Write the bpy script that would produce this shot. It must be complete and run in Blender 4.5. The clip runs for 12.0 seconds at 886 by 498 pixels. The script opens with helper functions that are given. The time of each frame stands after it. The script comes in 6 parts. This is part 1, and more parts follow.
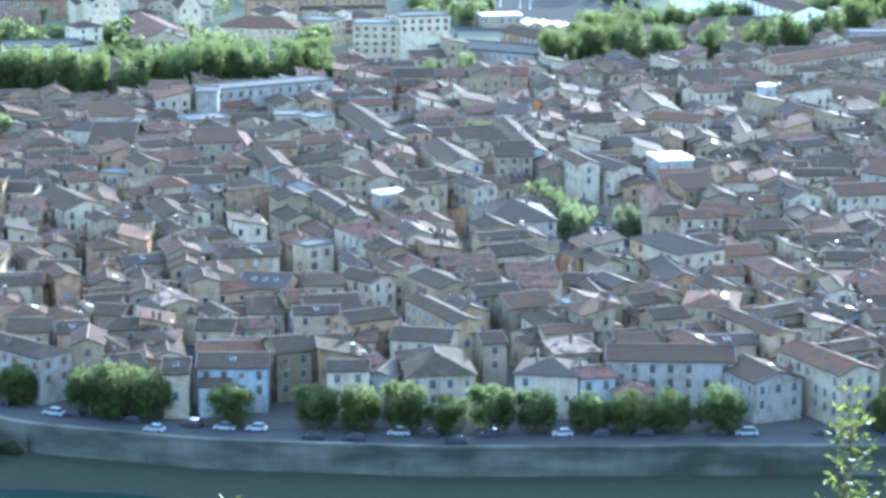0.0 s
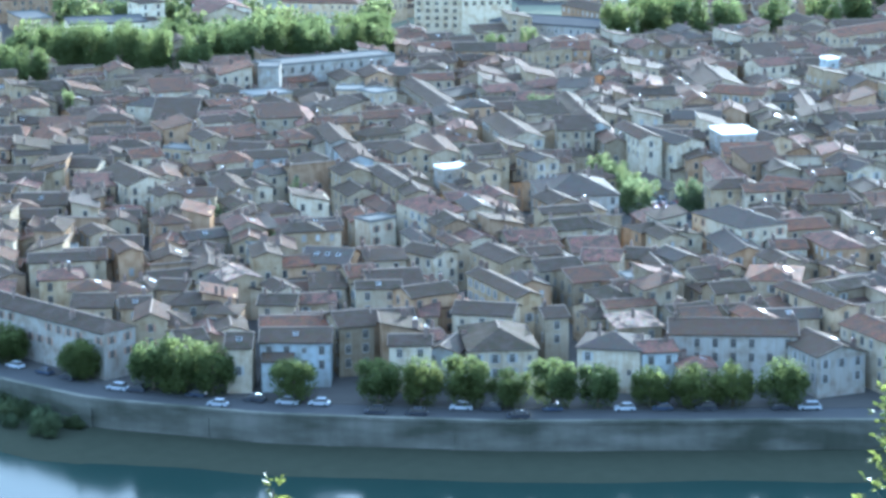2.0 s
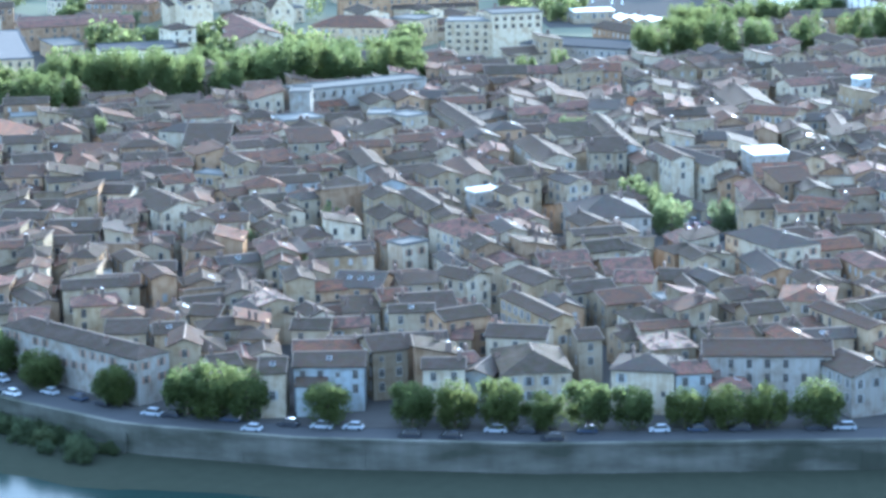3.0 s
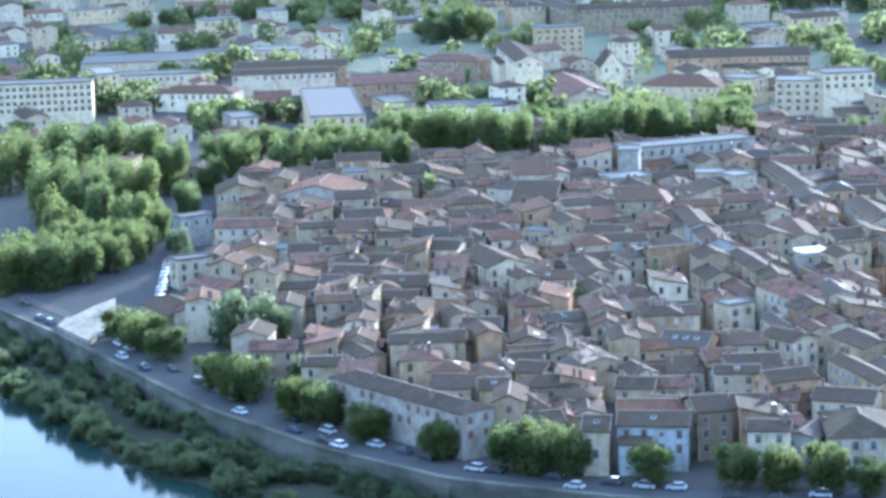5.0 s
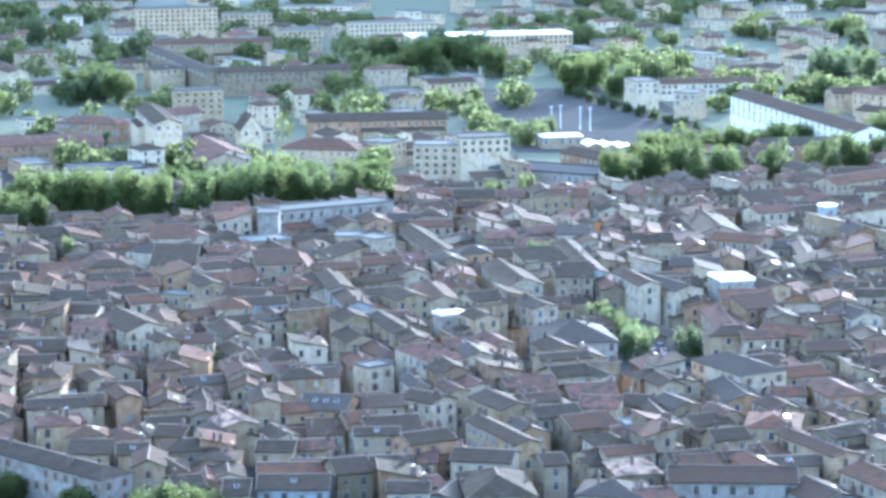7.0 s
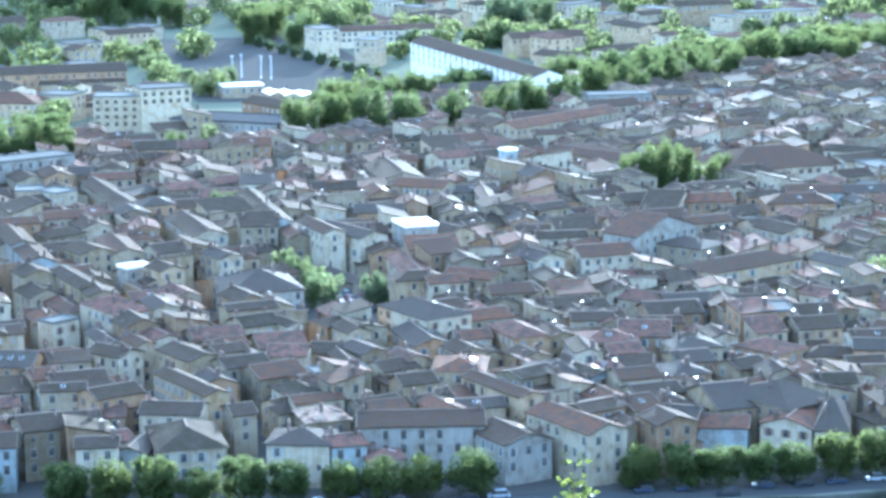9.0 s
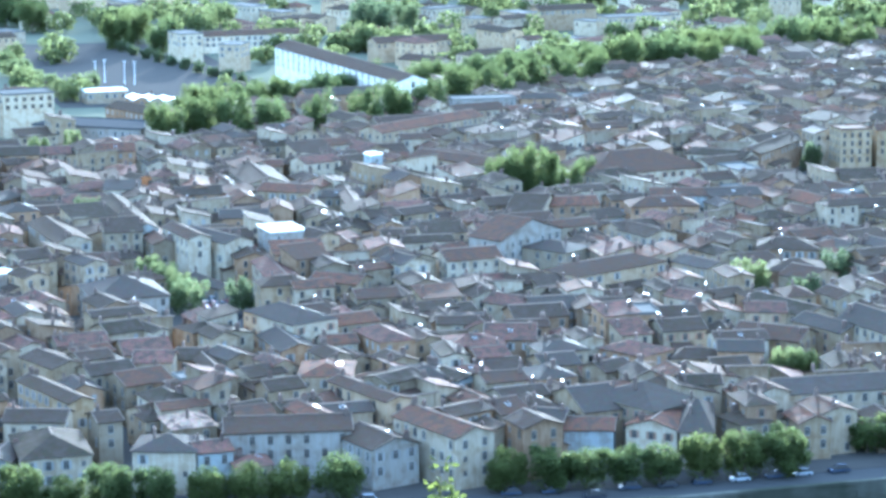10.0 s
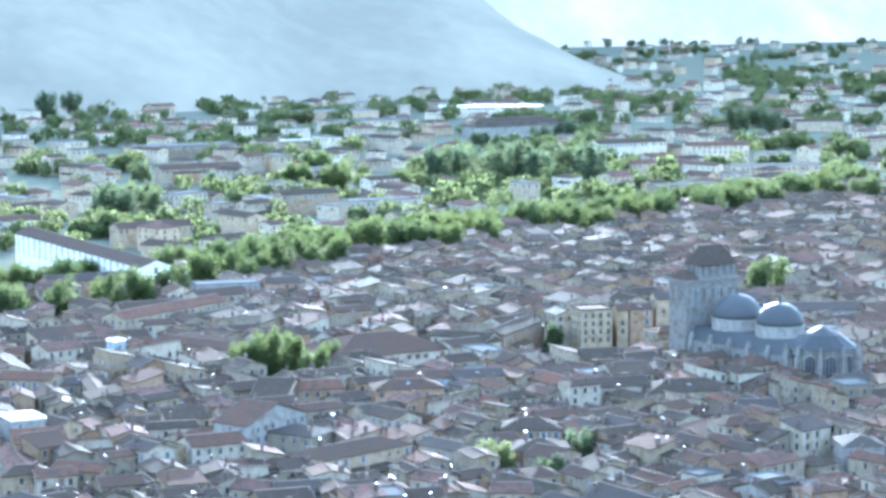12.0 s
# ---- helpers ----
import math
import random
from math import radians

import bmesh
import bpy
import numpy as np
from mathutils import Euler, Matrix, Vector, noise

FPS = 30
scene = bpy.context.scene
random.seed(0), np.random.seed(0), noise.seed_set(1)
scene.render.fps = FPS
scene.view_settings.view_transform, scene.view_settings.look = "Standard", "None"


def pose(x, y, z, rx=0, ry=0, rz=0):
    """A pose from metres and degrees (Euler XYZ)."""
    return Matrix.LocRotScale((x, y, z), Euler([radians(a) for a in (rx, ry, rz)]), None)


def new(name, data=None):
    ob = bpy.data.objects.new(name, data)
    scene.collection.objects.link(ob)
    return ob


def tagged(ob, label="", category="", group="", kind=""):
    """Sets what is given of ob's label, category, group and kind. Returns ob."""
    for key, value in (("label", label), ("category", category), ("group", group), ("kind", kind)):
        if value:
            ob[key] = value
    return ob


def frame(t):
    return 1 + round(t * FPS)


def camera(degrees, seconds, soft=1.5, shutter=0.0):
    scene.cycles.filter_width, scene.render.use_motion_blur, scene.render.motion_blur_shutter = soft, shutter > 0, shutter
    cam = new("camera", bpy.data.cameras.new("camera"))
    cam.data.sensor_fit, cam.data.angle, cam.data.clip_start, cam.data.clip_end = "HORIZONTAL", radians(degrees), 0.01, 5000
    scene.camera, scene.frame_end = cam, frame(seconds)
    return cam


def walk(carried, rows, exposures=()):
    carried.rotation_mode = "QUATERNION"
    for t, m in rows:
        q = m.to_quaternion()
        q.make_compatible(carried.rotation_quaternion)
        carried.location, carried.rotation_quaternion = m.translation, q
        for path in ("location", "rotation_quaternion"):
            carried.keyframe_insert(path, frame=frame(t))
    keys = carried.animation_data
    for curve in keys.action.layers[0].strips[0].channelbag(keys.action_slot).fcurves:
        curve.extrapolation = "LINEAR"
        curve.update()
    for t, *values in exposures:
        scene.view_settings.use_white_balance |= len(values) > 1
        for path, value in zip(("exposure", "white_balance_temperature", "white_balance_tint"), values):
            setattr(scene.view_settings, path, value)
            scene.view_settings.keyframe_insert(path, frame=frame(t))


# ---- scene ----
SKY, SUN = 0.15, 2.45
EXPOSURES = [(0.0, 4.00, 4225, 2), (0.5, 3.94, 4155, 0), (2.0, 3.94, 4185, 0), (2.6, 3.97, 4225, 3), (3.7, 3.91, 4205, 3), (5.5, 3.93, 4235, 7), (6.5, 3.97, 4225, 7), (8.5, 4.07, 4095, 0), (10.0, 4.05, 4055, 0), (11.0, 4.17, 4135, 3), (12.0, 4.10, 4195, 4)]
cam = camera(20.0, 12.0, soft=3.2)
EYE = 140.0  # the lookout on the hill, above the quay road
# seconds, yaw to the left, pitch, lean, sway in metres to the right and up
ROWS = [
    (0.0, 0.000, -12.300, -0.000, 0.00, 0.00),
    (0.5, -0.526, -12.394, 0.170, 0.01, 0.01),
    (1.0, -0.540, -12.648, -0.131, 0.01, 0.01),
    (1.5, 1.088, -11.614, -0.162, 0.05, 0.01),
    (2.0, 1.458, -12.876, 0.465, 0.08, 0.02),
    (2.5, 1.722, -12.649, 1.295, 0.10, 0.02),
    (3.0, 2.215, -12.340, 1.130, 0.10, 0.03),
    (3.5, 4.090, -12.539, 0.961, 0.10, 0.03),
    (3.7, 5.387, -12.732, 1.080, 0.10, 0.03),
    (5.3, 9.847, -9.637, 1.674, 0.11, 0.04),
    (5.5, 8.762, -8.842, 1.228, 0.11, 0.04),
    (6.0, 6.305, -8.420, 0.572, 0.11, 0.05),
    (6.5, 4.142, -8.442, 0.554, 0.11, 0.05),
    (6.7, 2.943, -8.852, 0.495, 0.11, 0.05),
    (8.3, -2.862, -10.558, 0.743, 0.11, 0.06),
    (8.5, -3.650, -10.613, 1.012, 0.11, 0.06),
    (9.0, -5.880, -10.764, 0.493, 0.11, 0.06),
    (9.5, -7.119, -10.930, 0.211, 0.11, 0.06),
    (10.0, -8.994, -10.680, 0.263, 0.11, 0.06),
    (10.5, -11.044, -9.326, 0.349, 0.11, 0.06),
    (11.0, -12.963, -7.947, 0.135, 0.11, 0.06),
    (11.5, -14.674, -7.139, -0.103, 0.11, 0.06),
    (12.0, -14.894, -6.511, 0.117, 0.11, 0.06),
]
walk(
    cam,
    [(t, pose(right, 0, EYE + up, 0, 0, yaw) @ pose(0, 0, 0, 90 + pitch, 0, 0) @ pose(0, 0, 0, 0, 0, -lean)) for t, yaw, pitch, lean, right, up in ROWS],
    exposures=EXPOSURES,
)

# ---- light: a low evening sun ahead of the lookout, and a hazy sky ----
SUN_AZ, SUN_EL = radians(14), radians(10)
world = bpy.data.worlds.new("world")
scene.world = world
world.use_nodes = True
wn = world.node_tree.nodes
sky = wn.new("ShaderNodeTexSky")
sky.sky_type, sky.sun_disc = "NISHITA", False
sky.sun_elevation, sky.sun_rotation = SUN_EL, SUN_AZ
sky.dust_density, sky.air_density, sky.ozone_density = 2.0, 1.0, 1.0
milky = wn.new("ShaderNodeHueSaturation")  # evening haze takes the blue out of the sky
milky.inputs["Saturation"].default_value = 0.44
world.node_tree.links.new(sky.outputs[0], milky.inputs["Color"])
world.node_tree.links.new(milky.outputs[0], wn["Background"].inputs[0])
wn["Background"].inputs[1].default_value = SKY
sun = new("sun", bpy.data.lights.new("sun", "SUN"))
sun.data.energy, sun.data.angle, sun.data.color = SUN, radians(0.6), (1.0, 0.84, 0.63)
to_sun = Vector((math.sin(SUN_AZ) * math.cos(SUN_EL), math.cos(SUN_AZ) * math.cos(SUN_EL), math.sin(SUN_EL)))
sun.matrix_world = Matrix.Translation((0, 0, 400)) @ to_sun.to_track_quat("Z", "Y").to_matrix().to_4x4()


# ---- materials ----
def material(name, rough=0.8, metal=0.0, spec=0.4):
    m = bpy.data.materials.new(name)
    m.use_nodes = True
    n, l = m.node_tree.nodes, m.node_tree.links
    b = n["Principled BSDF"]
    b.inputs["Roughness"].default_value, b.inputs["Metallic"].default_value = rough, metal
    b.inputs["Specular IOR Level"].default_value = spec
    return m, n, l, b


def ramp(n, stops):
    r = n.new("ShaderNodeValToRGB")
    while len(r.color_ramp.elements) < len(stops):
        r.color_ramp.elements.new(0.5)
    for e, (at, c) in zip(r.color_ramp.elements, stops):
        e.position, e.color = at, (*c, 1)
    return r


def noise_node(n, l, scale, detail=4.0, world_space=True):
    t = n.new("ShaderNodeTexNoise")
    t.inputs["Scale"].default_value, t.inputs["Detail"].default_value = scale, detail
    if world_space:
        g = n.new("ShaderNodeNewGeometry")
        l.new(g.outputs["Position"], t.inputs["Vector"])
    else:
        g = n.new("ShaderNodeTexCoord")
        l.new(g.outputs["Object"], t.inputs["Vector"])
    return t


def chance(n, l):
    """A number from 0 to 1 for each piece, whether it is an object of its own or an island of a joined mesh."""
    info, geo, add = n.new("ShaderNodeObjectInfo"), n.new("ShaderNodeNewGeometry"), n.new("ShaderNodeMath")
    l.new(info.outputs["Random"], add.inputs[0])
    l.new(geo.outputs["Random Per Island"], add.inputs[1])
    part_of = n.new("ShaderNodeMath")
    part_of.operation = "FRACT"
    l.new(add.outputs[0], part_of.inputs[0])
    return part_of.outputs[0]


def mixed(n, l, a, b, fac, kind="MIX"):
    x = n.new("ShaderNodeMix")
    x.data_type, x.blend_type = "RGBA", kind
    for sock, v in ((x.inputs[0], fac), (x.inputs[6], a), (x.inputs[7], b)):
        if isinstance(v, (int, float)):
            sock.default_value = v
        elif isinstance(v, tuple):
            sock.default_value = (*v, 1)
        else:
            l.new(v, sock)
    return x.outputs[2]


def bumped(n, l, b, height, strength, distance):
    k = n.new("ShaderNodeBump")
    k.inputs["Strength"].default_value, k.inputs["Distance"].default_value = strength, distance
    l.new(height, k.inputs["Height"])
    l.new(k.outputs[0], b.inputs["Normal"])


def plain(name, colour, rough=0.7, metal=0.0, vary=0.18, spec=0.4):
    """One paint with a little wear: fine grain and broad staining, and a shift from piece to piece."""
    m, n, l, b = material(name, rough, metal, spec)
    fine, broad = noise_node(n, l, 6.0), noise_node(n, l, 0.35)
    lo, hi = tuple(c * (1 - vary) for c in colour), tuple(min(c * (1 + vary), 0.95) for c in colour)
    a = mixed(n, l, lo, hi, fine.outputs[0])
    c = mixed(n, l, a, tuple(v * (1 - 1.5 * vary) for v in colour), broad.outputs[0])
    c = mixed(n, l, c, hi, chance(n, l))
    l.new(c, b.inputs["Base Color"])
    return m


def plaster(name, stops):
    """Old lime render: a tint per house, rain streaks running down, patches of grime, bare stone showing."""
    m, n, l, b = material(name, 0.95, 0, 0.0)
    tint = ramp(n, stops)
    tint.color_ramp.interpolation = "CONSTANT"
    l.new(chance(n, l), tint.inputs[0])
    geo, scale = n.new("ShaderNodeNewGeometry"), n.new("ShaderNodeMapping")
    scale.inputs["Scale"].default_value = (1.6, 1.6, 0.16)
    l.new(geo.outputs["Position"], scale.inputs["Vector"])
    streak = n.new("ShaderNodeTexNoise")
    streak.inputs["Scale"].default_value, streak.inputs["Detail"].default_value = 1.0, 5
    l.new(scale.outputs[0], streak.inputs["Vector"])
    blot = noise_node(n, l, 0.45, 6)
    grain = noise_node(n, l, 9.0, 3)
    dirt = ramp(n, [(0.42, (0, 0, 0)), (0.75, (1, 1, 1))])
    l.new(streak.outputs[0], dirt.inputs[0])
    spots = ramp(n, [(0.45, (0, 0, 0)), (0.7, (1, 1, 1))])
    l.new(blot.outputs[0], spots.inputs[0])
    c = mixed(n, l, tint.outputs[0], (0.80, 0.76, 0.70), dirt.outputs[0], "MULTIPLY")
    c = mixed(n, l, c, (0.7, 0.64, 0.56), spots.outputs[0], "MULTIPLY")
    c = mixed(n, l, c, (0.88, 0.86, 0.82), grain.outputs[0], "MULTIPLY")
    l.new(c, b.inputs["Base Color"])
    bumped(n, l, b, grain.outputs[0], 0.25, 0.03)
    return m


def tiles(name, stops, rough=0.78):
    """Canal tiles: rounded rows running down the slope, courses across it, sun-bleached and mossy patches."""
    m, n, l, b = material(name, rough, 0, 0.0018)
    co = n.new("ShaderNodeTexCoord")
    tint = ramp(n, stops)
    l.new(chance(n, l), tint.inputs[0])
    rows = n.new("ShaderNodeTexWave")
    rows.bands_direction = "X"
    rows.inputs["Scale"].default_value, rows.inputs["Distortion"].default_value = 1.25, 0.5
    l.new(co.outputs["Object"], rows.inputs["Vector"])
    courses = n.new("ShaderNodeTexWave")
    courses.bands_direction = "Y"
    courses.inputs["Scale"].default_value, courses.inputs["Distortion"].default_value = 0.85, 1.2
    l.new(co.outputs["Object"], courses.inputs["Vector"])
    cell = n.new("ShaderNodeTexVoronoi")
    cell.inputs["Scale"].default_value = 2.6
    geo = n.new("ShaderNodeNewGeometry")
    l.new(geo.outputs["Position"], cell.inputs["Vector"])
    patch = noise_node(n, l, 0.5, 6)
    moss = noise_node(n, l, 1.7, 5)
    c = mixed(n, l, tint.outputs[0], cell.outputs["Color"], 0.16, "OVERLAY")
    pr = ramp(n, [(0.45, (0, 0, 0)), (0.65, (1, 1, 1))])
    l.new(patch.outputs[0], pr.inputs[0])
    c = mixed(n, l, c, (0.066, 0.050, 0.039), pr.outputs[0])
    mr = ramp(n, [(0.52, (0, 0, 0)), (0.72, (0.75, 0.75, 0.75))])
    l.new(moss.outputs[0], mr.inputs[0])
    c = mixed(n, l, c, (0.05, 0.045, 0.034), mr.outputs[0])
    c = mixed(n, l, c, (0.72, 0.7, 0.68), rows.outputs["Fac"], "MULTIPLY")
    l.new(c, b.inputs["Base Color"])
    add = n.new("ShaderNodeMath")
    l.new(rows.outputs["Fac"], add.inputs[0])
    l.new(courses.outputs["Fac"], add.inputs[1])
    bumped(n, l, b, add.outputs[0], 0.5, 0.06)
    return m


def leafage(name, dark, light, rough=0.75, spec=0.06):
    m, n, l, b = material(name, rough, 0, spec)
    geo, info = n.new("ShaderNodeNewGeometry"), n.new("ShaderNodeObjectInfo")
    r = ramp(n, [(0.0, dark), (1.0, light)])
    l.new(geo.outputs["Random Per Island"], r.inputs[0])
    c = mixed(n, l, r.outputs[0], tuple(0.5 * (p + q) * k for p, q, k in zip(dark, light, (1.12, 1.05, 0.9))), info.outputs["Random"])
    # diffuse colour is darkened to deepen the shaded sides; transmitted light keeps it full
    l.new(mixed(n, l, c, (0.58, 0.60, 0.56), 1.0, "MULTIPLY"), b.inputs["Base Color"])
    thin = n.new("ShaderNodeBsdfTranslucent")
    l.new(c, thin.inputs["Color"])
    both = n.new("ShaderNodeMixShader")
    both.inputs[0].default_value = 0.6
    l.new(b.outputs[0], both.inputs[1])
    l.new(thin.outputs[0], both.inputs[2])
    l.new(both.outputs[0], n["Material Output"].inputs[0])
    return m


def masonry(name, mossy, bare):
    """Coursed river stone: damp mossy stretches, pale repaired patches, streaks and faint courses."""
    m, n, l, b = material(name, 0.95, 0, 0.0)
    geo, long, tall = n.new("ShaderNodeNewGeometry"), n.new("ShaderNodeMapping"), n.new("ShaderNodeMapping")
    long.inputs["Scale"].default_value, tall.inputs["Scale"].default_value = (0.07, 0.07, 0.22), (0.5, 0.5, 0.08)
    stretch, streak = n.new("ShaderNodeTexNoise"), n.new("ShaderNodeTexNoise")
    for mp, tx in ((long, stretch), (tall, streak)):
        l.new(geo.outputs["Position"], mp.inputs["Vector"])
        l.new(mp.outputs[0], tx.inputs["Vector"])
        tx.inputs["Scale"].default_value, tx.inputs["Detail"].default_value = 1.0, 5
    r = ramp(n, [(0.38, (0, 0, 0)), (0.66, (1, 1, 1))])
    l.new(stretch.outputs[0], r.inputs[0])
    c = mixed(n, l, mossy, bare, r.outputs[0])
    c = mixed(n, l, c, (0.6, 0.62, 0.55), streak.outputs[0], "MULTIPLY")
    courses = n.new("ShaderNodeTexWave")
    courses.bands_direction = "Z"
    courses.inputs["Scale"].default_value, courses.inputs["Distortion"].default_value = 0.8, 1.5
    l.new(geo.outputs["Position"], courses.inputs["Vector"])
    c = mixed(n, l, c, (0.82, 0.82, 0.82), courses.outputs["Fac"], "MULTIPLY")
    l.new(c, b.inputs["Base Color"])
    bumped(n, l, b, courses.outputs["Fac"], 0.4, 0.05)
    return m


PLASTER = plaster("lime_render", [(0.0, (0.221, 0.174, 0.112)), (0.18, (0.242, 0.200, 0.138)), (0.34, (0.167, 0.135, 0.092)), (0.5, (0.242, 0.166, 0.100)), (0.62, (0.207, 0.171, 0.120)), (0.76, (0.191, 0.136, 0.086)), (0.88, (0.271, 0.220, 0.150))])
WHITEWASH = plaster("white_render", [(0.0, (0.334, 0.287, 0.210)), (0.5, (0.290, 0.246, 0.178))])
NEW_RENDER = plaster("pale_modern_render", [(0.0, (0.383, 0.324, 0.225)), (0.3, (0.304, 0.249, 0.167)), (0.6, (0.428, 0.375, 0.275)), (0.8, (0.349, 0.271, 0.172))])
WHITE_RENDER = plaster("bright_white_render", [(0.0, (0.64, 0.60, 0.53)), (0.5, (0.60, 0.56, 0.49))])
OCHRE = plaster("ochre_render", [(0.0, (0.267, 0.211, 0.131)), (0.5, (0.286, 0.223, 0.144))])
STONE = plaster("grey_stone", [(0.0, (0.193, 0.179, 0.157)), (0.5, (0.226, 0.207, 0.179))])
ORANGE = plaster("orange_render", [(0.0, (0.46, 0.22, 0.09)), (0.5, (0.42, 0.20, 0.09))])
OLD_STONE = plaster("weathered_dark_stone", [(0.0, (0.152, 0.138, 0.119)), (0.5, (0.176, 0.160, 0.136))])
BLUEWALL = plaster("pale_blue_render", [(0.0, (0.230, 0.242, 0.242)), (0.5, (0.258, 0.267, 0.258))])
TILE = tiles("canal_tiles", [(0.0, (0.045, 0.036, 0.024)), (0.25, (0.064, 0.046, 0.031)), (0.5, (0.051, 0.039, 0.028)), (0.75, (0.086, 0.052, 0.034)), (1.0, (0.118, 0.061, 0.038))])
RED_TILE = tiles("new_red_tiles", [(0.0, (0.108, 0.062, 0.045)), (1.0, (0.137, 0.076, 0.055))])
# sunlight put into the tile colour, for roofs with lit slopes
SUNLIT_TILE = tiles("sunlit_tiles", [(0.0, (0.30, 0.20, 0.135)), (1.0, (0.36, 0.25, 0.175))])
SLATE = tiles("slate", [(0.0, (0.055, 0.046, 0.037)), (1.0, (0.071, 0.058, 0.047))], 0.72)
ZINC = plain("zinc_sheet", (0.36, 0.36, 0.355), 0.52, 0.8, 0.15)
FLAT_ROOF = plain("flat_roof_membrane", (0.10, 0.092, 0.08), 0.95, 0.0, 0.25, 0.0)
WHITE_SHEET = plain("white_roof_sheet", (0.46, 0.44, 0.40), 0.4, 0.0, 0.12, 0.5)
DARK_ROOF = plain("dark_roof_membrane", (0.04, 0.038, 0.036), 0.95, 0.0, 0.3, 0.0)
CONCRETE = plain("concrete", (0.10, 0.09, 0.08), 0.95, 0, 0.2, 0.0)
WHITE_PAINT = plain("white_paint", (0.78, 0.78, 0.76), 0.6, 0, 0.08)
FRAME = plain("old_window_frames", (0.22, 0.20, 0.17), 0.7, 0, 0.2, 0.2)
GLASS = plain("window_glass", (0.035, 0.032, 0.028), 0.3, 0, 0.2, 0.06)
SHUTTER = plain("weathered_grey_shutters", (0.19, 0.18, 0.16), 0.7, 0, 0.25, 0.1)
SHUTTER_BROWN = plain("brown_shutters", (0.16, 0.09, 0.05), 0.6)
BRICK = plain("chimney_brick", (0.099, 0.074, 0.058), 0.9, 0, 0.3, 0.02)
CLAY = plain("clay_pots", (0.092, 0.058, 0.044), 0.8, 0, 0.25, 0.05)
MORTAR = plain("lime_mortar", (0.138, 0.107, 0.081), 0.9, 0, 0.35, 0.0)
COPPER = plain("domed_lead_sheet", (0.05, 0.047, 0.043), 0.6, 0.0, 0.25, 0.05)
ASPHALT = plain("asphalt", (0.045, 0.043, 0.041), 0.9, 0, 0.25, 0.0)
EARTH = plain("town_ground", (0.052, 0.047, 0.041), 0.95, 0, 0.35, 0.0)
GARDENS = plain("garden_ground", (0.08, 0.08, 0.056), 0.95, 0, 0.5, 0.0)
GRASS = plain("rough_grass", (0.023, 0.024, 0.016), 0.95, 0, 0.62, 0.0)
WALL_STONE = masonry("quay_masonry", (0.05, 0.05, 0.038), (0.125, 0.116, 0.098))
BARK = plain("bark", (0.11, 0.085, 0.06), 0.95, 0, 0.3, 0.0)
LEAF = leafage("plane_leaves", (0.056, 0.067, 0.026), (0.126, 0.146, 0.048))
# boulevard copy of the plane leaves, sunlit tone put into its colour
LEAF_PLANE = leafage("sunlit_plane_leaves", (0.064, 0.078, 0.032), (0.124, 0.144, 0.050))
LEAF_BRIGHT = leafage("lime_leaves", (0.10, 0.116, 0.052), (0.18, 0.20, 0.085))
LEAF_GARDEN = leafage("garden_leaves", (0.070, 0.085, 0.038), (0.115, 0.132, 0.054))
LEAF_DARK = leafage("dark_leaves", (0.072, 0.088, 0.047), (0.115, 0.135, 0.068))
LEAF_SHINY = leafage("shiny_leaves", (0.018, 0.025, 0.008), (0.092, 0.100, 0.020), 0.5, 0.1)
TYRE = plain("tyre_rubber", (0.02, 0.02, 0.02), 0.9)
CAR_PAINT = [plain("car_" + k, c, 0.25, 0.1, 0.05, 0.6) for k, c in (("white", (0.44, 0.43, 0.41)), ("silver", (0.26, 0.265, 0.275)), ("black", (0.03, 0.03, 0.035)), ("blue", (0.034, 0.04, 0.06)), ("red", (0.17, 0.03, 0.028)))]


def water_material():
    m, n, l, b = material("river_water", 0.12, 0, 0.1)
    b.inputs["IOR"].default_value = 1.14
    b.inputs["Base Color"].default_value = (0.012, 0.02, 0.016, 1)
    w = noise_node(n, l, 0.8, 3)
    bumped(n, l, b, w.outputs[0], 0.12, 0.1)
    return m


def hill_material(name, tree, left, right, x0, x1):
    """Far wooded slopes, a plain distance: haze is put into emission, growing towards the sun."""
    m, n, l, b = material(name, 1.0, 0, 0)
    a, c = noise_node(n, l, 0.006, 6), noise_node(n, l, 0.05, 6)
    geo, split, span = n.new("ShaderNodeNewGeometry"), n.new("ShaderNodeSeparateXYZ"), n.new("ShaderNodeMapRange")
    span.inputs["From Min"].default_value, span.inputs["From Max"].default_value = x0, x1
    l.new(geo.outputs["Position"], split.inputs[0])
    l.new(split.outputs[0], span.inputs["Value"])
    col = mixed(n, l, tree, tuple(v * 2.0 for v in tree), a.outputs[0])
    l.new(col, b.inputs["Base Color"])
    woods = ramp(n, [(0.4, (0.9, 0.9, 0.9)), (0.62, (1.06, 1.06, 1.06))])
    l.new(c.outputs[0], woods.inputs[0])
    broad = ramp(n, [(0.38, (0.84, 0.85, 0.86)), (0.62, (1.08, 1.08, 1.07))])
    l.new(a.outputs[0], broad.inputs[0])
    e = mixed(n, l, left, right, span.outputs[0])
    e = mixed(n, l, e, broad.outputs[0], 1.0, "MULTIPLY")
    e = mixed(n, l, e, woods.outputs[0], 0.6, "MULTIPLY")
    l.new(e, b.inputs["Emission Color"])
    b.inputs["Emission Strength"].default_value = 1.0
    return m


WATER = water_material()


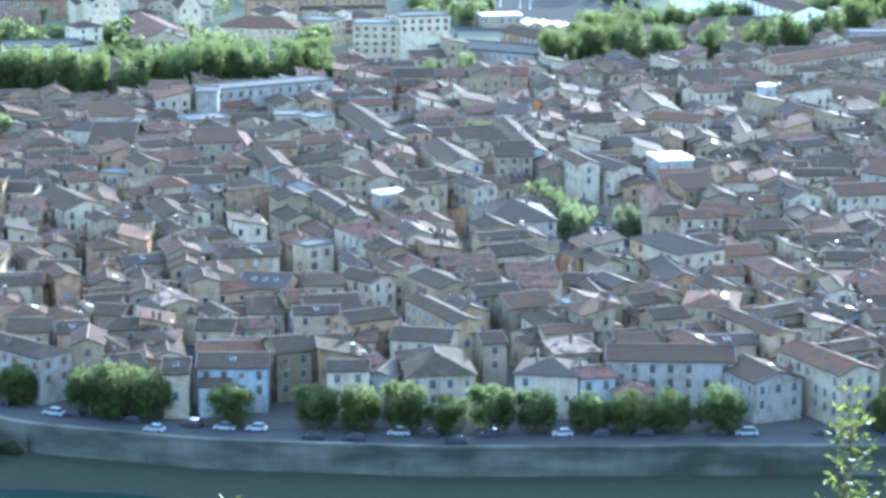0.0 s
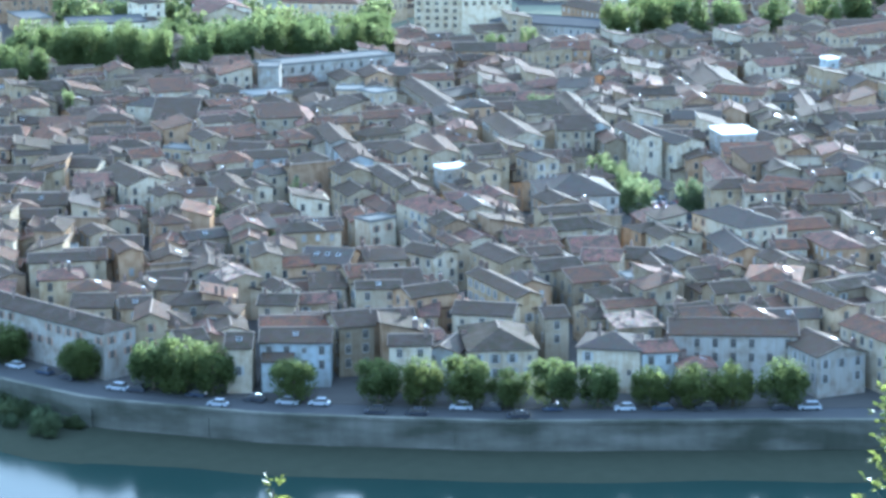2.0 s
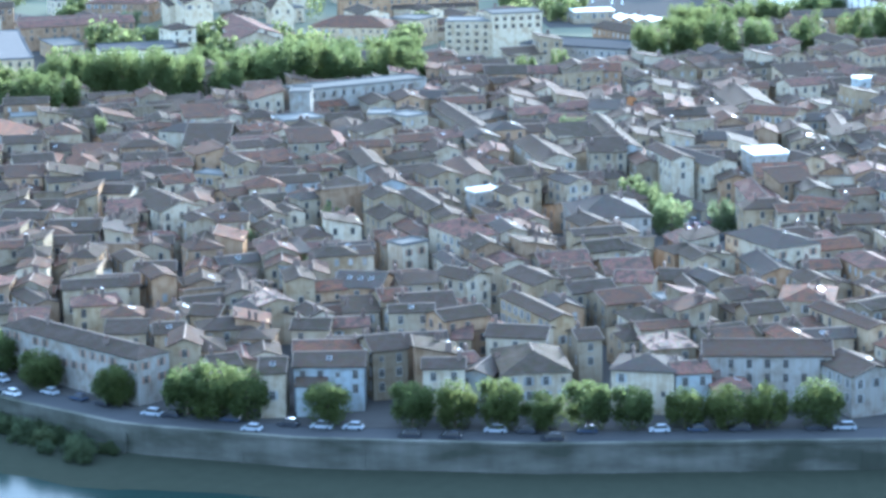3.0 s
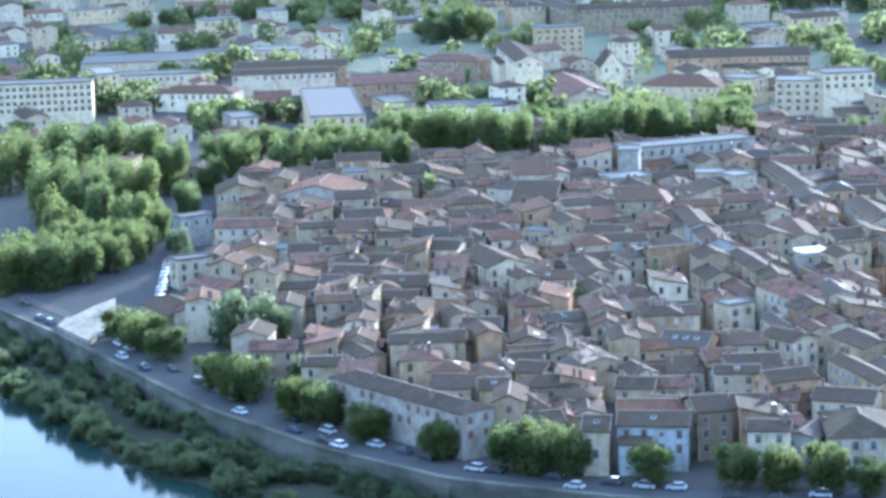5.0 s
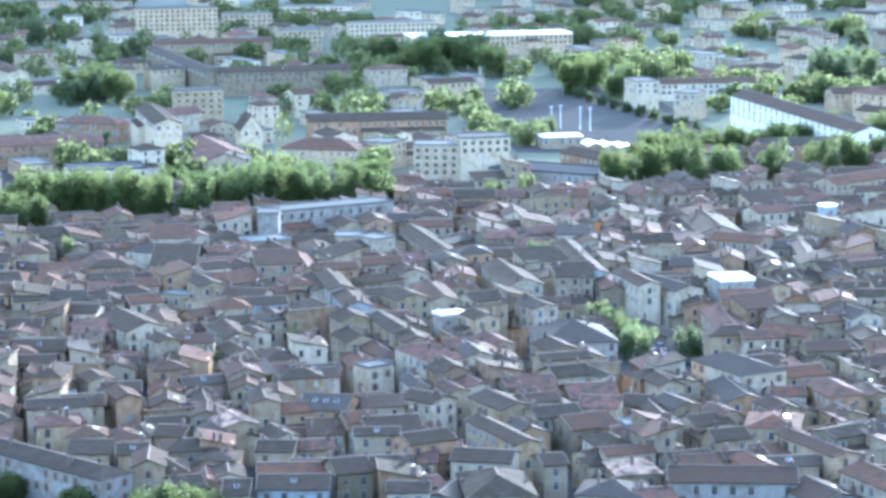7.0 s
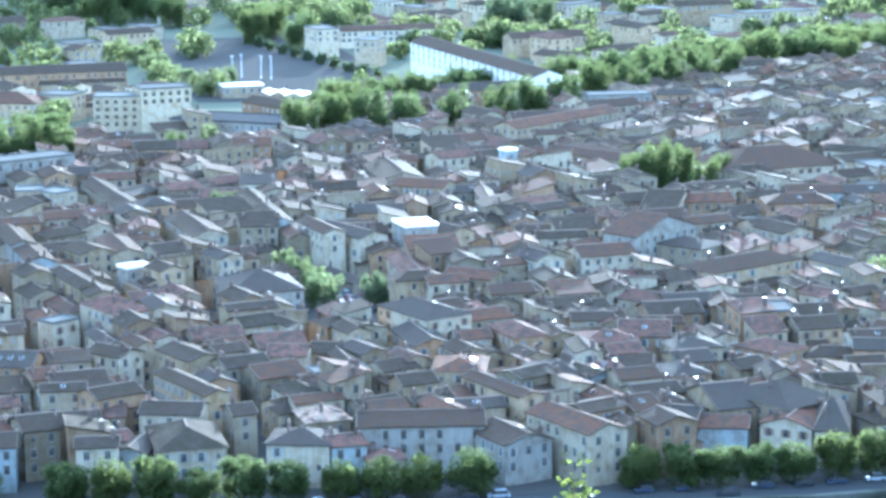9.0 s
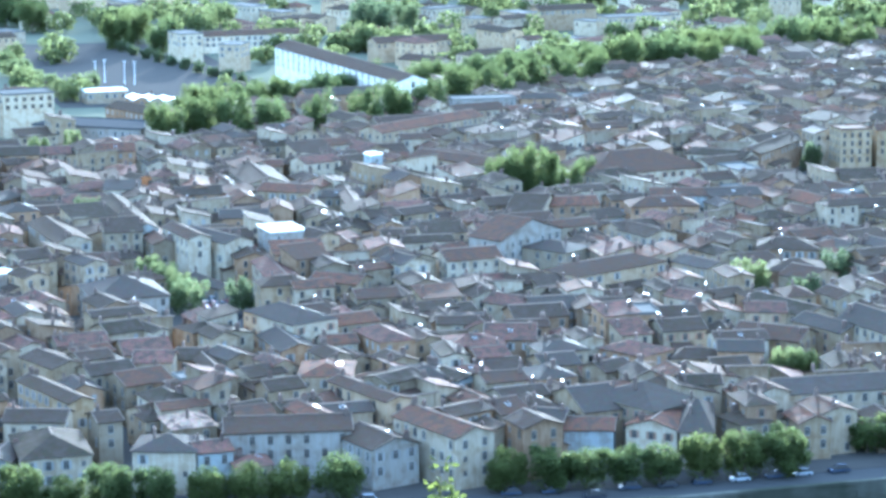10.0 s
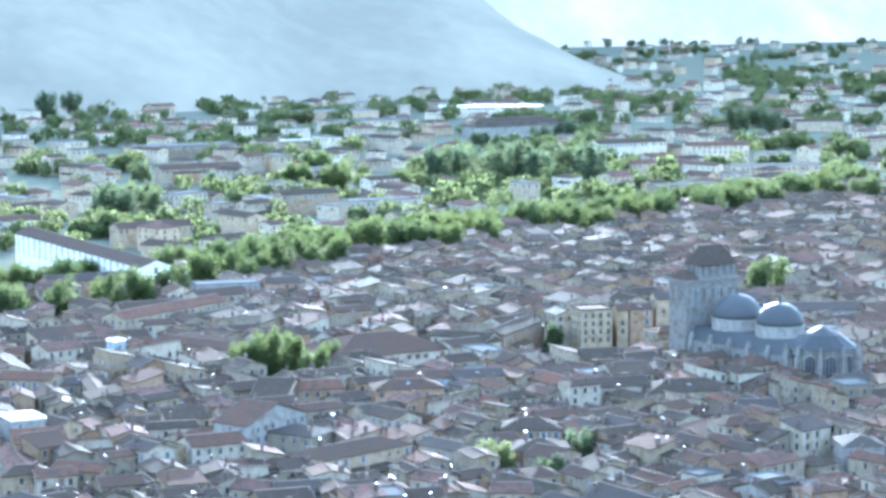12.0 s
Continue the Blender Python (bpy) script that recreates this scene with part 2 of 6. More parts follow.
# ---- building blocks ----
def mesh_of(name, verts, faces, mats, slots=None, smooth=False):
    me = bpy.data.meshes.new(name)
    me.from_pydata([tuple(v) for v in verts], [], faces)
    for m in mats if isinstance(mats, (list, tuple)) else [mats]:
        me.materials.append(m)
    if slots is not None:
        me.polygons.foreach_set("material_index", slots)
    if smooth:
        me.polygons.foreach_set("use_smooth", [True] * len(me.polygons))
    me.update()
    return me


class Shape:
    """Collects boxes and other solids into one mesh."""

    def __init__(self):
        self.v, self.f, self.s = [], [], []

    def add(self, verts, faces, slot=0):
        k = len(self.v)
        self.v += [tuple(p) for p in verts]
        self.f += [tuple(k + i for i in q) for q in faces]
        self.s += [slot] * len(faces)
        return self

    def box(self, x0, x1, y0, y1, z0, z1, slot=0, taper=0.0):
        t = taper
        v = [(x0, y0, z0), (x1, y0, z0), (x1, y1, z0), (x0, y1, z0), (x0 + t, y0 + t, z1), (x1 - t, y0 + t, z1), (x1 - t, y1 - t, z1), (x0 + t, y1 - t, z1)]
        return self.add(v, [(3, 2, 1, 0), (4, 5, 6, 7), (0, 1, 5, 4), (1, 2, 6, 5), (2, 3, 7, 6), (3, 0, 4, 7)], slot)

    def tube(self, profile, sides=12, slot=0, x=0.0, y=0.0):
        """A turned solid: profile is (radius, z) from the bottom up, closed at both ends."""
        v, f = [], []
        for r, z in profile:
            for i in range(sides):
                a = 2 * math.pi * i / sides
                v.append((x + r * math.cos(a), y + r * math.sin(a), z))
        for j in range(len(profile) - 1):
            for i in range(sides):
                a, b = j * sides + i, j * sides + (i + 1) % sides
                f.append((a, b, b + sides, a + sides))
        f += [tuple(reversed(range(sides))), tuple(range((len(profile) - 1) * sides, len(profile) * sides))]
        return self.add(v, f, slot)

    def mesh(self, name, mats, smooth=False):
        return mesh_of(name, self.v, self.f, mats, self.s, smooth)


class Solid:
    """A shape with its materials: drawn as an object's mesh, or poured into a joined one."""

    def __init__(self, shape, mats, name, weld=False):
        self.shape, self.mats, self.name, self.weld, self.me = shape, mats if isinstance(mats, list) else [mats], name, weld, None

    def mesh(self):
        if self.me is None:
            self.me = self.shape.mesh(self.name, self.mats)
            if self.weld:
                bm = bmesh.new()
                bm.from_mesh(self.me)
                bmesh.ops.remove_doubles(bm, verts=bm.verts, dist=0.001)
                bm.to_mesh(self.me)
                bm.free()
        return self.me


class Heap:
    """Many solids joined into one mesh, for what is too many to be things."""

    def __init__(self):
        self.v, self.f, self.s, self.mats = [], [], [], []

    def take(self, solid, m):
        k = len(self.v)
        self.v += [tuple(m @ Vector(p)) for p in solid.shape.v]
        self.f += [tuple(k + i for i in q) for q in solid.shape.f]
        for mt in solid.mats:
            if mt not in self.mats:
                self.mats.append(mt)
        ids = [self.mats.index(mt) for mt in solid.mats]
        self.s += [ids[q] for q in solid.shape.s]

    def mesh(self, name):
        return mesh_of(name, self.v, self.f, self.mats, self.s)


def part(name, me, parent, m=None, label=""):
    ob = new(name, me)
    ob.parent = parent
    if m is not None:
        ob.matrix_basis = m
    if label:
        ob["label"] = label
    return ob


def window_shape(w, h, shutters, mats):
    """A window on a wall that faces -y, as one relief: stone surround, sunk panes, glazing bars, sill and shutters."""
    a, b, t = w / 2, h / 2, 0.08
    xs = [(-a - t, -a, "f"), (-a, -0.035, "p"), (-0.035, 0.035, "b"), (0.035, a, "p"), (a, a + t, "f")]
    if shutters == "open":
        xs = [(-2 * a - t, -a - t, "s")] + xs + [(a + t, 2 * a + t, "s")]
    zs = [(-b - 0.14, -b, "sill"), (-b, 0.18 * h, "p"), (0.18 * h, 0.18 * h + 0.06, "b"), (0.18 * h + 0.06, b, "p"), (b, b + 0.14, "f")]
    s = Shape()
    for x0, x1, kx in xs:
        for z0, z1, kz in zs:
            if kx == "s":
                depth, slot = (0.06, 2) if kz in "pb" else (0.0, None)
            elif kz == "sill":
                depth, slot = 0.15, 0
            elif kx == "f" or kz == "f":
                depth, slot = 0.09, 0
            elif shutters == "closed":
                depth, slot = 0.05, 2
            elif kx == "b" or kz == "b":
                depth, slot = 0.05, 0
            else:
                depth, slot = 0.015, 1
            if slot is not None:
                s.box(x0, x1, -depth, 0.04, z0, z1, slot)
    return Solid(s, mats, "window", weld=True)


WINDOWS = [
    window_shape(1.0, 1.7, "open", [FRAME, GLASS, SHUTTER]),
    window_shape(1.0, 1.7, "none", [STONE, GLASS, SHUTTER]),
    window_shape(1.05, 1.65, "none", [FRAME, GLASS, SHUTTER]),
    window_shape(1.0, 1.6, "closed", [STONE, GLASS, SHUTTER]),
    window_shape(0.95, 1.5, "open", [STONE, GLASS, SHUTTER_BROWN]),
    window_shape(0.75, 0.9, "none", [STONE, GLASS, SHUTTER]),
]


def plain_window(w, h, mats):
    """The same opening seen from afar: jambs, lintel, sill and a sunk pane."""
    a, b = w / 2, h / 2
    s = Shape().box(-a, a, -0.02, 0.03, -b, b, 1).box(-a - 0.1, a + 0.1, -0.09, 0.03, b, b + 0.13).box(-a - 0.12, a + 0.12, -0.14, 0.03, -b - 0.13, -b)
    for q in (-1, 1):
        s.box(min(q * a, q * (a + 0.1)), max(q * a, q * (a + 0.1)), -0.09, 0.03, -b, b)
    return Solid(s, mats, "window")


FAR_WINDOWS = [plain_window(0.95, 1.6, [STONE, GLASS]), plain_window(1.0, 1.7, [FRAME, GLASS]), plain_window(0.9, 1.45, [STONE, SHUTTER]), plain_window(0.75, 1.0, [STONE, GLASS])]
BIG_WINDOW = window_shape(1.5, 1.6, "none", [NEW_RENDER, GLASS, SHUTTER])
TALL_WINDOW = window_shape(2.4, 2.7, "none", [NEW_RENDER, GLASS, SHUTTER])
COLLEGE_WINDOW = window_shape(1.7, 2.4, "none", [WHITE_RENDER, GLASS, SHUTTER])


def chimney_mesh(w, d, h, pots, cap):
    s = Shape().box(-w / 2, w / 2, -d / 2, d / 2, -1.2, h).box(-w / 2 - 0.08, w / 2 + 0.08, -d / 2 - 0.08, d / 2 + 0.08, h, h + 0.14)
    # flat zinc plate added above the stack to catch a sun glint
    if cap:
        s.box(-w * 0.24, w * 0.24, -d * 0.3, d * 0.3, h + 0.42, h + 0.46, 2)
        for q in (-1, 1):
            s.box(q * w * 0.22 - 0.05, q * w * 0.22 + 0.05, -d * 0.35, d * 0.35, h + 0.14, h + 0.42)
    for i in range(pots):
        s.tube([(0.16, h + 0.14), (0.12, h + 0.55), (0.15, h + 0.6)], 8, 1, (i + 0.5) / pots * w - w / 2)
    return Solid(s, [BRICK, CLAY, ZINC], "chimney")


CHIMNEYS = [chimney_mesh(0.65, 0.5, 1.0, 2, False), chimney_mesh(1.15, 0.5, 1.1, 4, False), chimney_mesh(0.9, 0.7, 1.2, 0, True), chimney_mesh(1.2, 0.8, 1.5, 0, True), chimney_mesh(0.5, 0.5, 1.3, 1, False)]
SKYLIGHT = Solid(Shape().box(-0.5, 0.5, -0.65, 0.65, -0.1, 0.1).box(-0.42, 0.42, -0.57, 0.57, 0.1, 0.12, 1), [ZINC, GLASS], "skylight")


def roof_shape(kind, w, d, rise, mat, rng, over=0.45, thick=0.22):
    """Ridge along local x. Old roofs sag: ridge and eaves wander by a few centimetres."""
    a, b, n = w / 2 + over, d / 2 + over, max(3, int(w / 3.5))
    drop = rise * over / (d / 2)
    if kind == "flat":
        # one slab with a raised rim round its sunken top
        v = [(q * (w / 2 + k), e * (d / 2 + k), z) for k, z in ((0.15, 0), (0.15, 0.65), (-0.12, 0.65), (-0.12, 0.3)) for q, e in ((-1, -1), (1, -1), (1, 1), (-1, 1))]
        f = [(3, 2, 1, 0), (12, 13, 14, 15)] + [(4 * r + i, 4 * r + (i + 1) % 4, 4 * r + 4 + (i + 1) % 4, 4 * r + 4 + i) for r in range(3) for i in range(4)]
        s = Shape().add(v, f)
        return Solid(s, mat, "roof")
    v, f = [], []
    cut = min(d / 2, w / 2 - 0.3) if kind == "hip" else 0
    for i in range(n + 1):
        x = -a + 2 * a * i / n
        xr = max(-w / 2 + cut, min(w / 2 - cut, x)) if kind == "hip" else x
        j = [rng.uniform(-0.07, 0.07) for _ in range(3)]
        if kind == "shed":
            v += [(x, -b, -drop + j[0]), (x, 0, rise * 0.5 + j[1]), (x, b, rise + drop + j[2])]
        else:
            v += [(x, -b, -drop + j[0]), (xr, 0, rise + j[1]), (x, b, -drop + j[2])]
    m = len(v)
    v += [(x, y, z - thick) for x, y, z in v]
    for i in range(n):
        k = 3 * i
        for e in (0, 1):
            f.append((k + e, k + 3 + e, k + 4 + e, k + 1 + e))
            f.append((m + k + 1 + e, m + k + 4 + e, m + k + 3 + e, m + k + e))
        f += [(k, m + k, m + k + 3, k + 3), (k + 2, k + 5, m + k + 5, m + k + 2)]
    for k in (0, 3 * n):
        f += [(k, k + 1, m + k + 1, m + k), (k + 1, k + 2, m + k + 2, m + k + 1)]
    if kind == "hip":
        f += [(0, 1, 2), (3 * n, 3 * n + 2, 3 * n + 1)]
    s = Shape().add(v, f)
    if kind != "shed":
        r = w / 2 - cut if kind == "hip" else a
        s.box(-r, r, -0.17, 0.17, rise - 0.05, rise + 0.14, 1, 0.05)
    else:
        s.box(-a, a, b - 0.12, b + 0.05, rise + drop - 0.3, rise + drop + 0.1, 1)
    if kind == "gable":
        # verges bedded in lime mortar
        for q in (-1, 1):
            x0, x1 = sorted((q * a, q * (a - 0.15)))
            for e in (-1, 1):
                v = [(x0, e * b, -drop), (x1, e * b, -drop), (x1, 0, rise), (x0, 0, rise)]
                v += [(x, y, z + 0.05) for x, y, z in v]
                s.add(v, [(4, 5, 6, 7), (0, 1, 5, 4), (1, 2, 6, 5), (2, 3, 7, 6), (3, 0, 4, 7)], 1)
    return Solid(s, [mat, MORTAR], "roof")


def wall_shape(kind, w, d, h, rise, mat):
    a, b = w / 2, d / 2
    s = Shape()
    if kind == "gable":
        v = [(-a, -b, -3), (a, -b, -3), (a, b, -3), (-a, b, -3), (-a, -b, h), (a, -b, h), (a, b, h), (-a, b, h), (-a, 0, h + rise - 0.05), (a, 0, h + rise - 0.05)]
        s.add(v, [(3, 2, 1, 0), (0, 1, 5, 4), (2, 3, 7, 6), (1, 2, 6, 9, 5), (3, 0, 4, 8, 7), (4, 5, 9, 8), (6, 7, 8, 9)])
    elif kind == "shed":
        v = [(-a, -b, -3), (a, -b, -3), (a, b, -3), (-a, b, -3), (-a, -b, h), (a, -b, h), (a, b, h + rise - 0.05), (-a, b, h + rise - 0.05)]
        s.add(v, [(3, 2, 1, 0), (0, 1, 5, 4), (2, 3, 7, 6), (1, 2, 6, 5), (3, 0, 4, 7), (4, 5, 6, 7)])
    else:
        s.box(-a, a, -b, b, -3, h)
    return Solid(s, mat, "wall")


TAKEN = []  # ground that houses, squares and gardens already use: x, y, w, d, turn
REST = Heap()
ROOF_WORDS = {"canal_tiles": "weathered brown tiles", "new_red_tiles": "red clay tiles", "sunlit_tiles": "pale tiles coloured as in sunlight", "slate": "dark slate", "zinc_sheet": "grey zinc sheet", "flat_roof_membrane": "grey membrane", "dark_roof_membrane": "dark membrane", "white_roof_sheet": "gleaming white sheet", "concrete": "bare concrete", "pale_blue_panel": "pale blue panels"}
WALL_WORDS = {"lime_render": "cream lime-rendered", "white_render": "whitewashed", "pale_modern_render": "pale modern rendered", "bright_white_render": "bright white rendered", "ochre_render": "ochre rendered", "weathered_dark_stone": "weathered grey stone", "orange_render": "bright orange rendered", "grey_stone": "grey stone", "pale_blue_render": "pale blue rendered"}
KIND_WORDS = {"gable": "gabled", "hip": "hipped", "shed": "single-slope", "flat": "flat"}


def house(x, y, w, d, h, turn, kind="gable", wall=None, roof=None, floors=2, slope=0.34, name="house", group="houses of the old town", bay=3.0, pane=None, chimneys=None, skylights=None, thing=True, front=4.0):
    """A building on the ground at (x, y): w along its ridge, d across it, h to the eaves; turn in degrees."""
    rng = random.Random(int(x * 37 + y * 101 + h * 13))
    TAKEN.append((x, y, w, d, turn))
    if thing and front:
        # the lane or yard in front, kept open
        across = abs(w * math.cos(radians(turn))) + abs(d * math.sin(radians(turn)))
        deep = abs(d * math.cos(radians(turn))) + abs(w * math.sin(radians(turn)))
        TAKEN.append((x, y - deep / 2 - front / 2 + 1, across * 0.8 - 4, front, 0))
    at = pose(x, y, 0, 0, 0, turn)
    wall = wall or (PLASTER if rng.random() < 0.86 else WHITEWASH)
    if roof is None:
        roof = FLAT_ROOF if kind == "flat" else (TILE if rng.random() < 0.86 else (RED_TILE if rng.random() < 0.6 else SLATE))
    slope *= rng.uniform(0.85, 1.12)
    rise = 0 if kind == "flat" else (slope * d * (0.62 if kind == "shed" else 0.5))
    base = None
    if thing:
        base = new(name)
        base.matrix_basis = at
        words = f"{WALL_WORDS[wall.name]} {'tower block' if h > 19 else 'building' if w > 30 else 'town house'}, {KIND_WORDS[kind]} roof of {ROOF_WORDS[roof.name]}"
        tagged(base, words, name.replace("_", " "), group)

    def put(what, solid, m, parent):
        if thing:
            return part(what, solid.mesh(), parent, m)
        REST.take(solid, at @ m)
        return None

    put("wall", wall_shape("flat" if kind in ("hip", "flat") else kind, w, d, h, rise, wall), Matrix(), base)
    top = put("roof", roof_shape(kind, w, d, rise, roof, rng), pose(0, 0, h + 0.12), base)
    if kind != "flat" and h > 6 and rng.random() < (0.33 if skylights is None else 0) and w > 7:
        # a lean-to against the front or back
        aw, ad, ah, side = w * rng.uniform(0.35, 0.6), rng.uniform(2.6, 4.2), h * rng.uniform(0.45, 0.72), rng.choice((0, 180))
        off = rng.uniform(-0.5, 0.5) * (w - aw)
        m = pose(0, 0, 0, 0, 0, side) @ pose(off, -d / 2 - ad / 2 + 0.05, 0)
        put("annex", wall_shape("shed", aw, ad, ah, ad * 0.25, wall), m, base)
        put("annex_roof", roof_shape("shed", aw, ad, ad * 0.25, roof, rng, 0.25), m @ pose(0, 0, ah + 0.12), base)
    panes = WINDOWS if thing else [FAR_WINDOWS[k] for k in (0, 0, 1, 1, 2, 3)]
    pane_kind = pane or panes[rng.choice((0, 0, 1, 1, 2, 2, 3, 4))]
    c, s_ = math.cos(radians(turn)), math.sin(radians(turn))
    for side, (nx, ny, length, off) in enumerate(((0, -1, w, d / 2), (1, 0, d, w / 2), (0, 1, w, d / 2), (-1, 0, d, w / 2))):
        facing = ((c * nx - s_ * ny) * x + (s_ * nx + c * ny) * y) / math.hypot(x, y)
        if facing > -0.12:
            continue
        n = max(1, int((length - 1.0) / bay))
        for fl in range(floors):
            zz = h - 1.75 - 2.95 * fl
            if zz < 1.2:
                break
            for i in range(n):
                if not pane and rng.random() < 0.2:
                    continue
                u = (i + 0.5) / n * length - length / 2
                me = pane_kind if (pane or rng.random() < 0.85) else panes[5]
                put("window", me, pose(0, 0, 0, 0, 0, 90 * side) @ pose(u, -off, zz), base)
    k = chimneys if chimneys is not None else (rng.choice((0, 1, 1, 1, 2, 2)) if kind != "flat" else 0)
    for _ in range(k):
        cx = rng.choice((-1, 1)) * (w / 2 - rng.uniform(0.6, 1.4)) * (0.5 if kind == "hip" else 1)
        cy = rng.uniform(-0.3, 0.3) * d
        zc = h + (rise * (cy / d + 0.5) if kind == "shed" else rise * (1 - abs(cy) / (d / 2)))
        # zinc-capped stacks added more often from x 40 to 260, for glints
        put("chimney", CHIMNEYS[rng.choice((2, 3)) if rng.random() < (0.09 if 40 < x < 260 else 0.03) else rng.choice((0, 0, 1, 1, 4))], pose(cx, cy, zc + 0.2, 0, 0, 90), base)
    sk = skylights if skylights is not None else (1 if kind in ("gable", "hip") and rng.random() < 0.16 else 0)
    ang = math.degrees(math.atan2(rise, d / 2))
    for i in range(sk):
        u = (i + 0.5) / sk * w * 0.7 - w * 0.35
        m = pose(u, -d * 0.24, rise * 0.52 + 0.04, ang)
        put("skylight", SKYLIGHT, m if thing else pose(0, 0, h + 0.12) @ m, top)
    return base


def blocked(x, y, r):
    for a, b, w, d, turn in TAKEN:
        dx, dy = x - a, y - b
        if abs(dx) + abs(dy) > 120:
            continue
        c, s_ = math.cos(radians(turn)), math.sin(radians(turn))
        if abs(c * dx + s_ * dy) < w / 2 + r and abs(c * dy - s_ * dx) < d / 2 + r:
            return True
    return False


# ---- trees ----
def crown_mesh(name, mat, seed, size, lobes, leaves, leaf, core=0.1, heart=0.62, boss=(0.28, 0.42), reach=(0.35, 0.62)):
    """Leaf clumps thrown over the shells of a few overlapping lobes, so that the outline is uneven and has gaps."""
    g = np.random.default_rng(seed)
    centres = [(0, 0, 0, heart)]
    for i in range(lobes):
        a, r = g.uniform(0, 2 * math.pi), g.uniform(*reach)
        centres.append((r * math.cos(a), r * math.sin(a), g.uniform(-0.35, 0.5), g.uniform(*boss)))
    cs = np.array(centres)
    pick = g.choice(len(cs), leaves, p=cs[:, 3] ** 2 / (cs[:, 3] ** 2).sum())
    d = g.normal(size=(leaves, 3))
    d /= np.linalg.norm(d, axis=1)[:, None]
    deep = np.where(g.random(leaves) < core, g.uniform(0.35, 0.72, leaves), g.uniform(0.76, 1.08, leaves))
    p = cs[pick, :3] + d * (cs[pick, 3] * deep)[:, None]
    p[:, :2] /= np.percentile(np.hypot(p[:, 0], p[:, 1]), 96)
    p[:, 2] -= (np.percentile(p[:, 2], 3) + np.percentile(p[:, 2], 98)) / 2
    p[:, 2] /= np.percentile(np.abs(p[:, 2]), 96)
    p = p * size
    nrm = d + g.normal(size=(leaves, 3)) * 0.55
    nrm /= np.linalg.norm(nrm, axis=1)[:, None]
    t1 = np.cross(nrm, g.normal(size=(leaves, 3)))
    t1 /= np.linalg.norm(t1, axis=1)[:, None]
    t2 = np.cross(nrm, t1)
    k = (leaf * g.uniform(0.6, 1.3, leaves) * np.where(deep < 0.74, 1.9, 1.0))[:, None]
    bend = nrm * k * 0.25
    quad = np.stack([p - t1 * k - bend, p - t2 * k * 0.7, p + t1 * k - bend, p + t2 * k * 0.7], 1).reshape(-1, 3)
    me = bpy.data.meshes.new(name)
    me.from_pydata(quad.tolist(), [], (np.arange(leaves * 4).reshape(-1, 4)).tolist())
    me.materials.append(mat)
    me.update()
    return me


def trunk_mesh(h, r, seed):
    g = random.Random(seed)
    s = Shape().tube([(r * 1.35, -0.3), (r, 0.8), (r * 0.8, h * 0.55), (r * 0.55, h)], 8)
    for i in range(5):
        a, z0 = i * 1.26 + g.uniform(-0.3, 0.3), h * g.uniform(0.45, 0.75)
        ln = h * g.uniform(0.35, 0.55)
        e = Vector((math.cos(a) * ln * 0.75, math.sin(a) * ln * 0.75, ln * 0.8))
        side = Vector((-math.sin(a), math.cos(a), 0)) * r * 0.3
        up = Vector((0, 0, r * 0.3))
        o = Vector((0, 0, z0))
        v = [o + side, o + up, o - side, o - up] + [o + e + q * 0.35 for q in (side, up, -side, -up)]
        s.add(v, [(0, 1, 5, 4), (1, 2, 6, 5), (2, 3, 7, 6), (3, 0, 4, 7), (4, 5, 6, 7)])
    return s.mesh("trunk", BARK)


QUAY_CROWNS = [crown_mesh("crown", LEAF, 11 + i, 1.0, 12, 3800, 0.06, 0.25, 0.74, (0.2, 0.32), (0.45, 0.66)) for i in range(4)]
PLANE_CROWNS = [crown_mesh("crown", LEAF_PLANE, 31 + i, 1.0, 22, 5600, 0.05, 0.16, 0.55, (0.2, 0.36), (0.36, 0.7)) for i in range(4)]
BRIGHT_CROWNS = [crown_mesh("crown", LEAF_BRIGHT, 51 + i, 1.0, 13, 2200, 0.07, 0.1, 0.55, (0.2, 0.34), (0.38, 0.7)) for i in range(3)]
DARK_CROWNS = [crown_mesh("crown", LEAF_DARK, 71 + i, 1.0, 15, 2200, 0.07, 0.15, 0.55, (0.2, 0.34), (0.38, 0.7)) for i in range(3)]
TRUNKS = [trunk_mesh(1.0, 0.045, 5 + i) for i in range(3)]
TREE = {"n": 0}


def tree(x, y, height, radius, kind="quay", z=0.0, label="", group=""):
    """A tree on the ground: crown of the given radius, its top at the given height."""
    TREE["n"] += 1
    rng = random.Random(TREE["n"] * 7 + 3)
    crowns, words = {
        "quay": (QUAY_CROWNS, "round clipped plane tree with dense green leaves by the road"),
        "plane": (PLANE_CROWNS, "tall plane tree with a broad sunlit green crown"),
        "bright": (BRIGHT_CROWNS, "small tree with bright yellow-green leaves"),
        "dark": (DARK_CROWNS, "dark green leafy tree between the houses"),
    }[kind]
    base = new("tree")
    base.matrix_basis = pose(x, y, z)
    if kind != "quay":
        TAKEN.append((x, y - 5, radius * 1.5, radius * 1.5 + 12, 0))
    tagged(base, label or words, "tree", group or {"quay": "trees along the quay", "plane": "trees along the boulevard"}.get(kind, "trees among the houses"))
    radius *= 0.84 if kind == "quay" else 1.0
    deep = (height - 1.0) / 2 if kind == "quay" else min(radius * 1.15, height * 0.47)
    turn = Matrix.Rotation(rng.uniform(0, 6.28), 4, "Z")
    part("crown", rng.choice(crowns), base, Matrix.Translation((0, 0, height - deep)) @ turn @ Matrix.Diagonal((radius, radius * rng.uniform(0.92, 1.08), deep, 1)))
    t = height - deep * 0.9
    part("trunk", rng.choice(TRUNKS), base, turn @ Matrix.Diagonal((t, t, t, 1)))
    return base


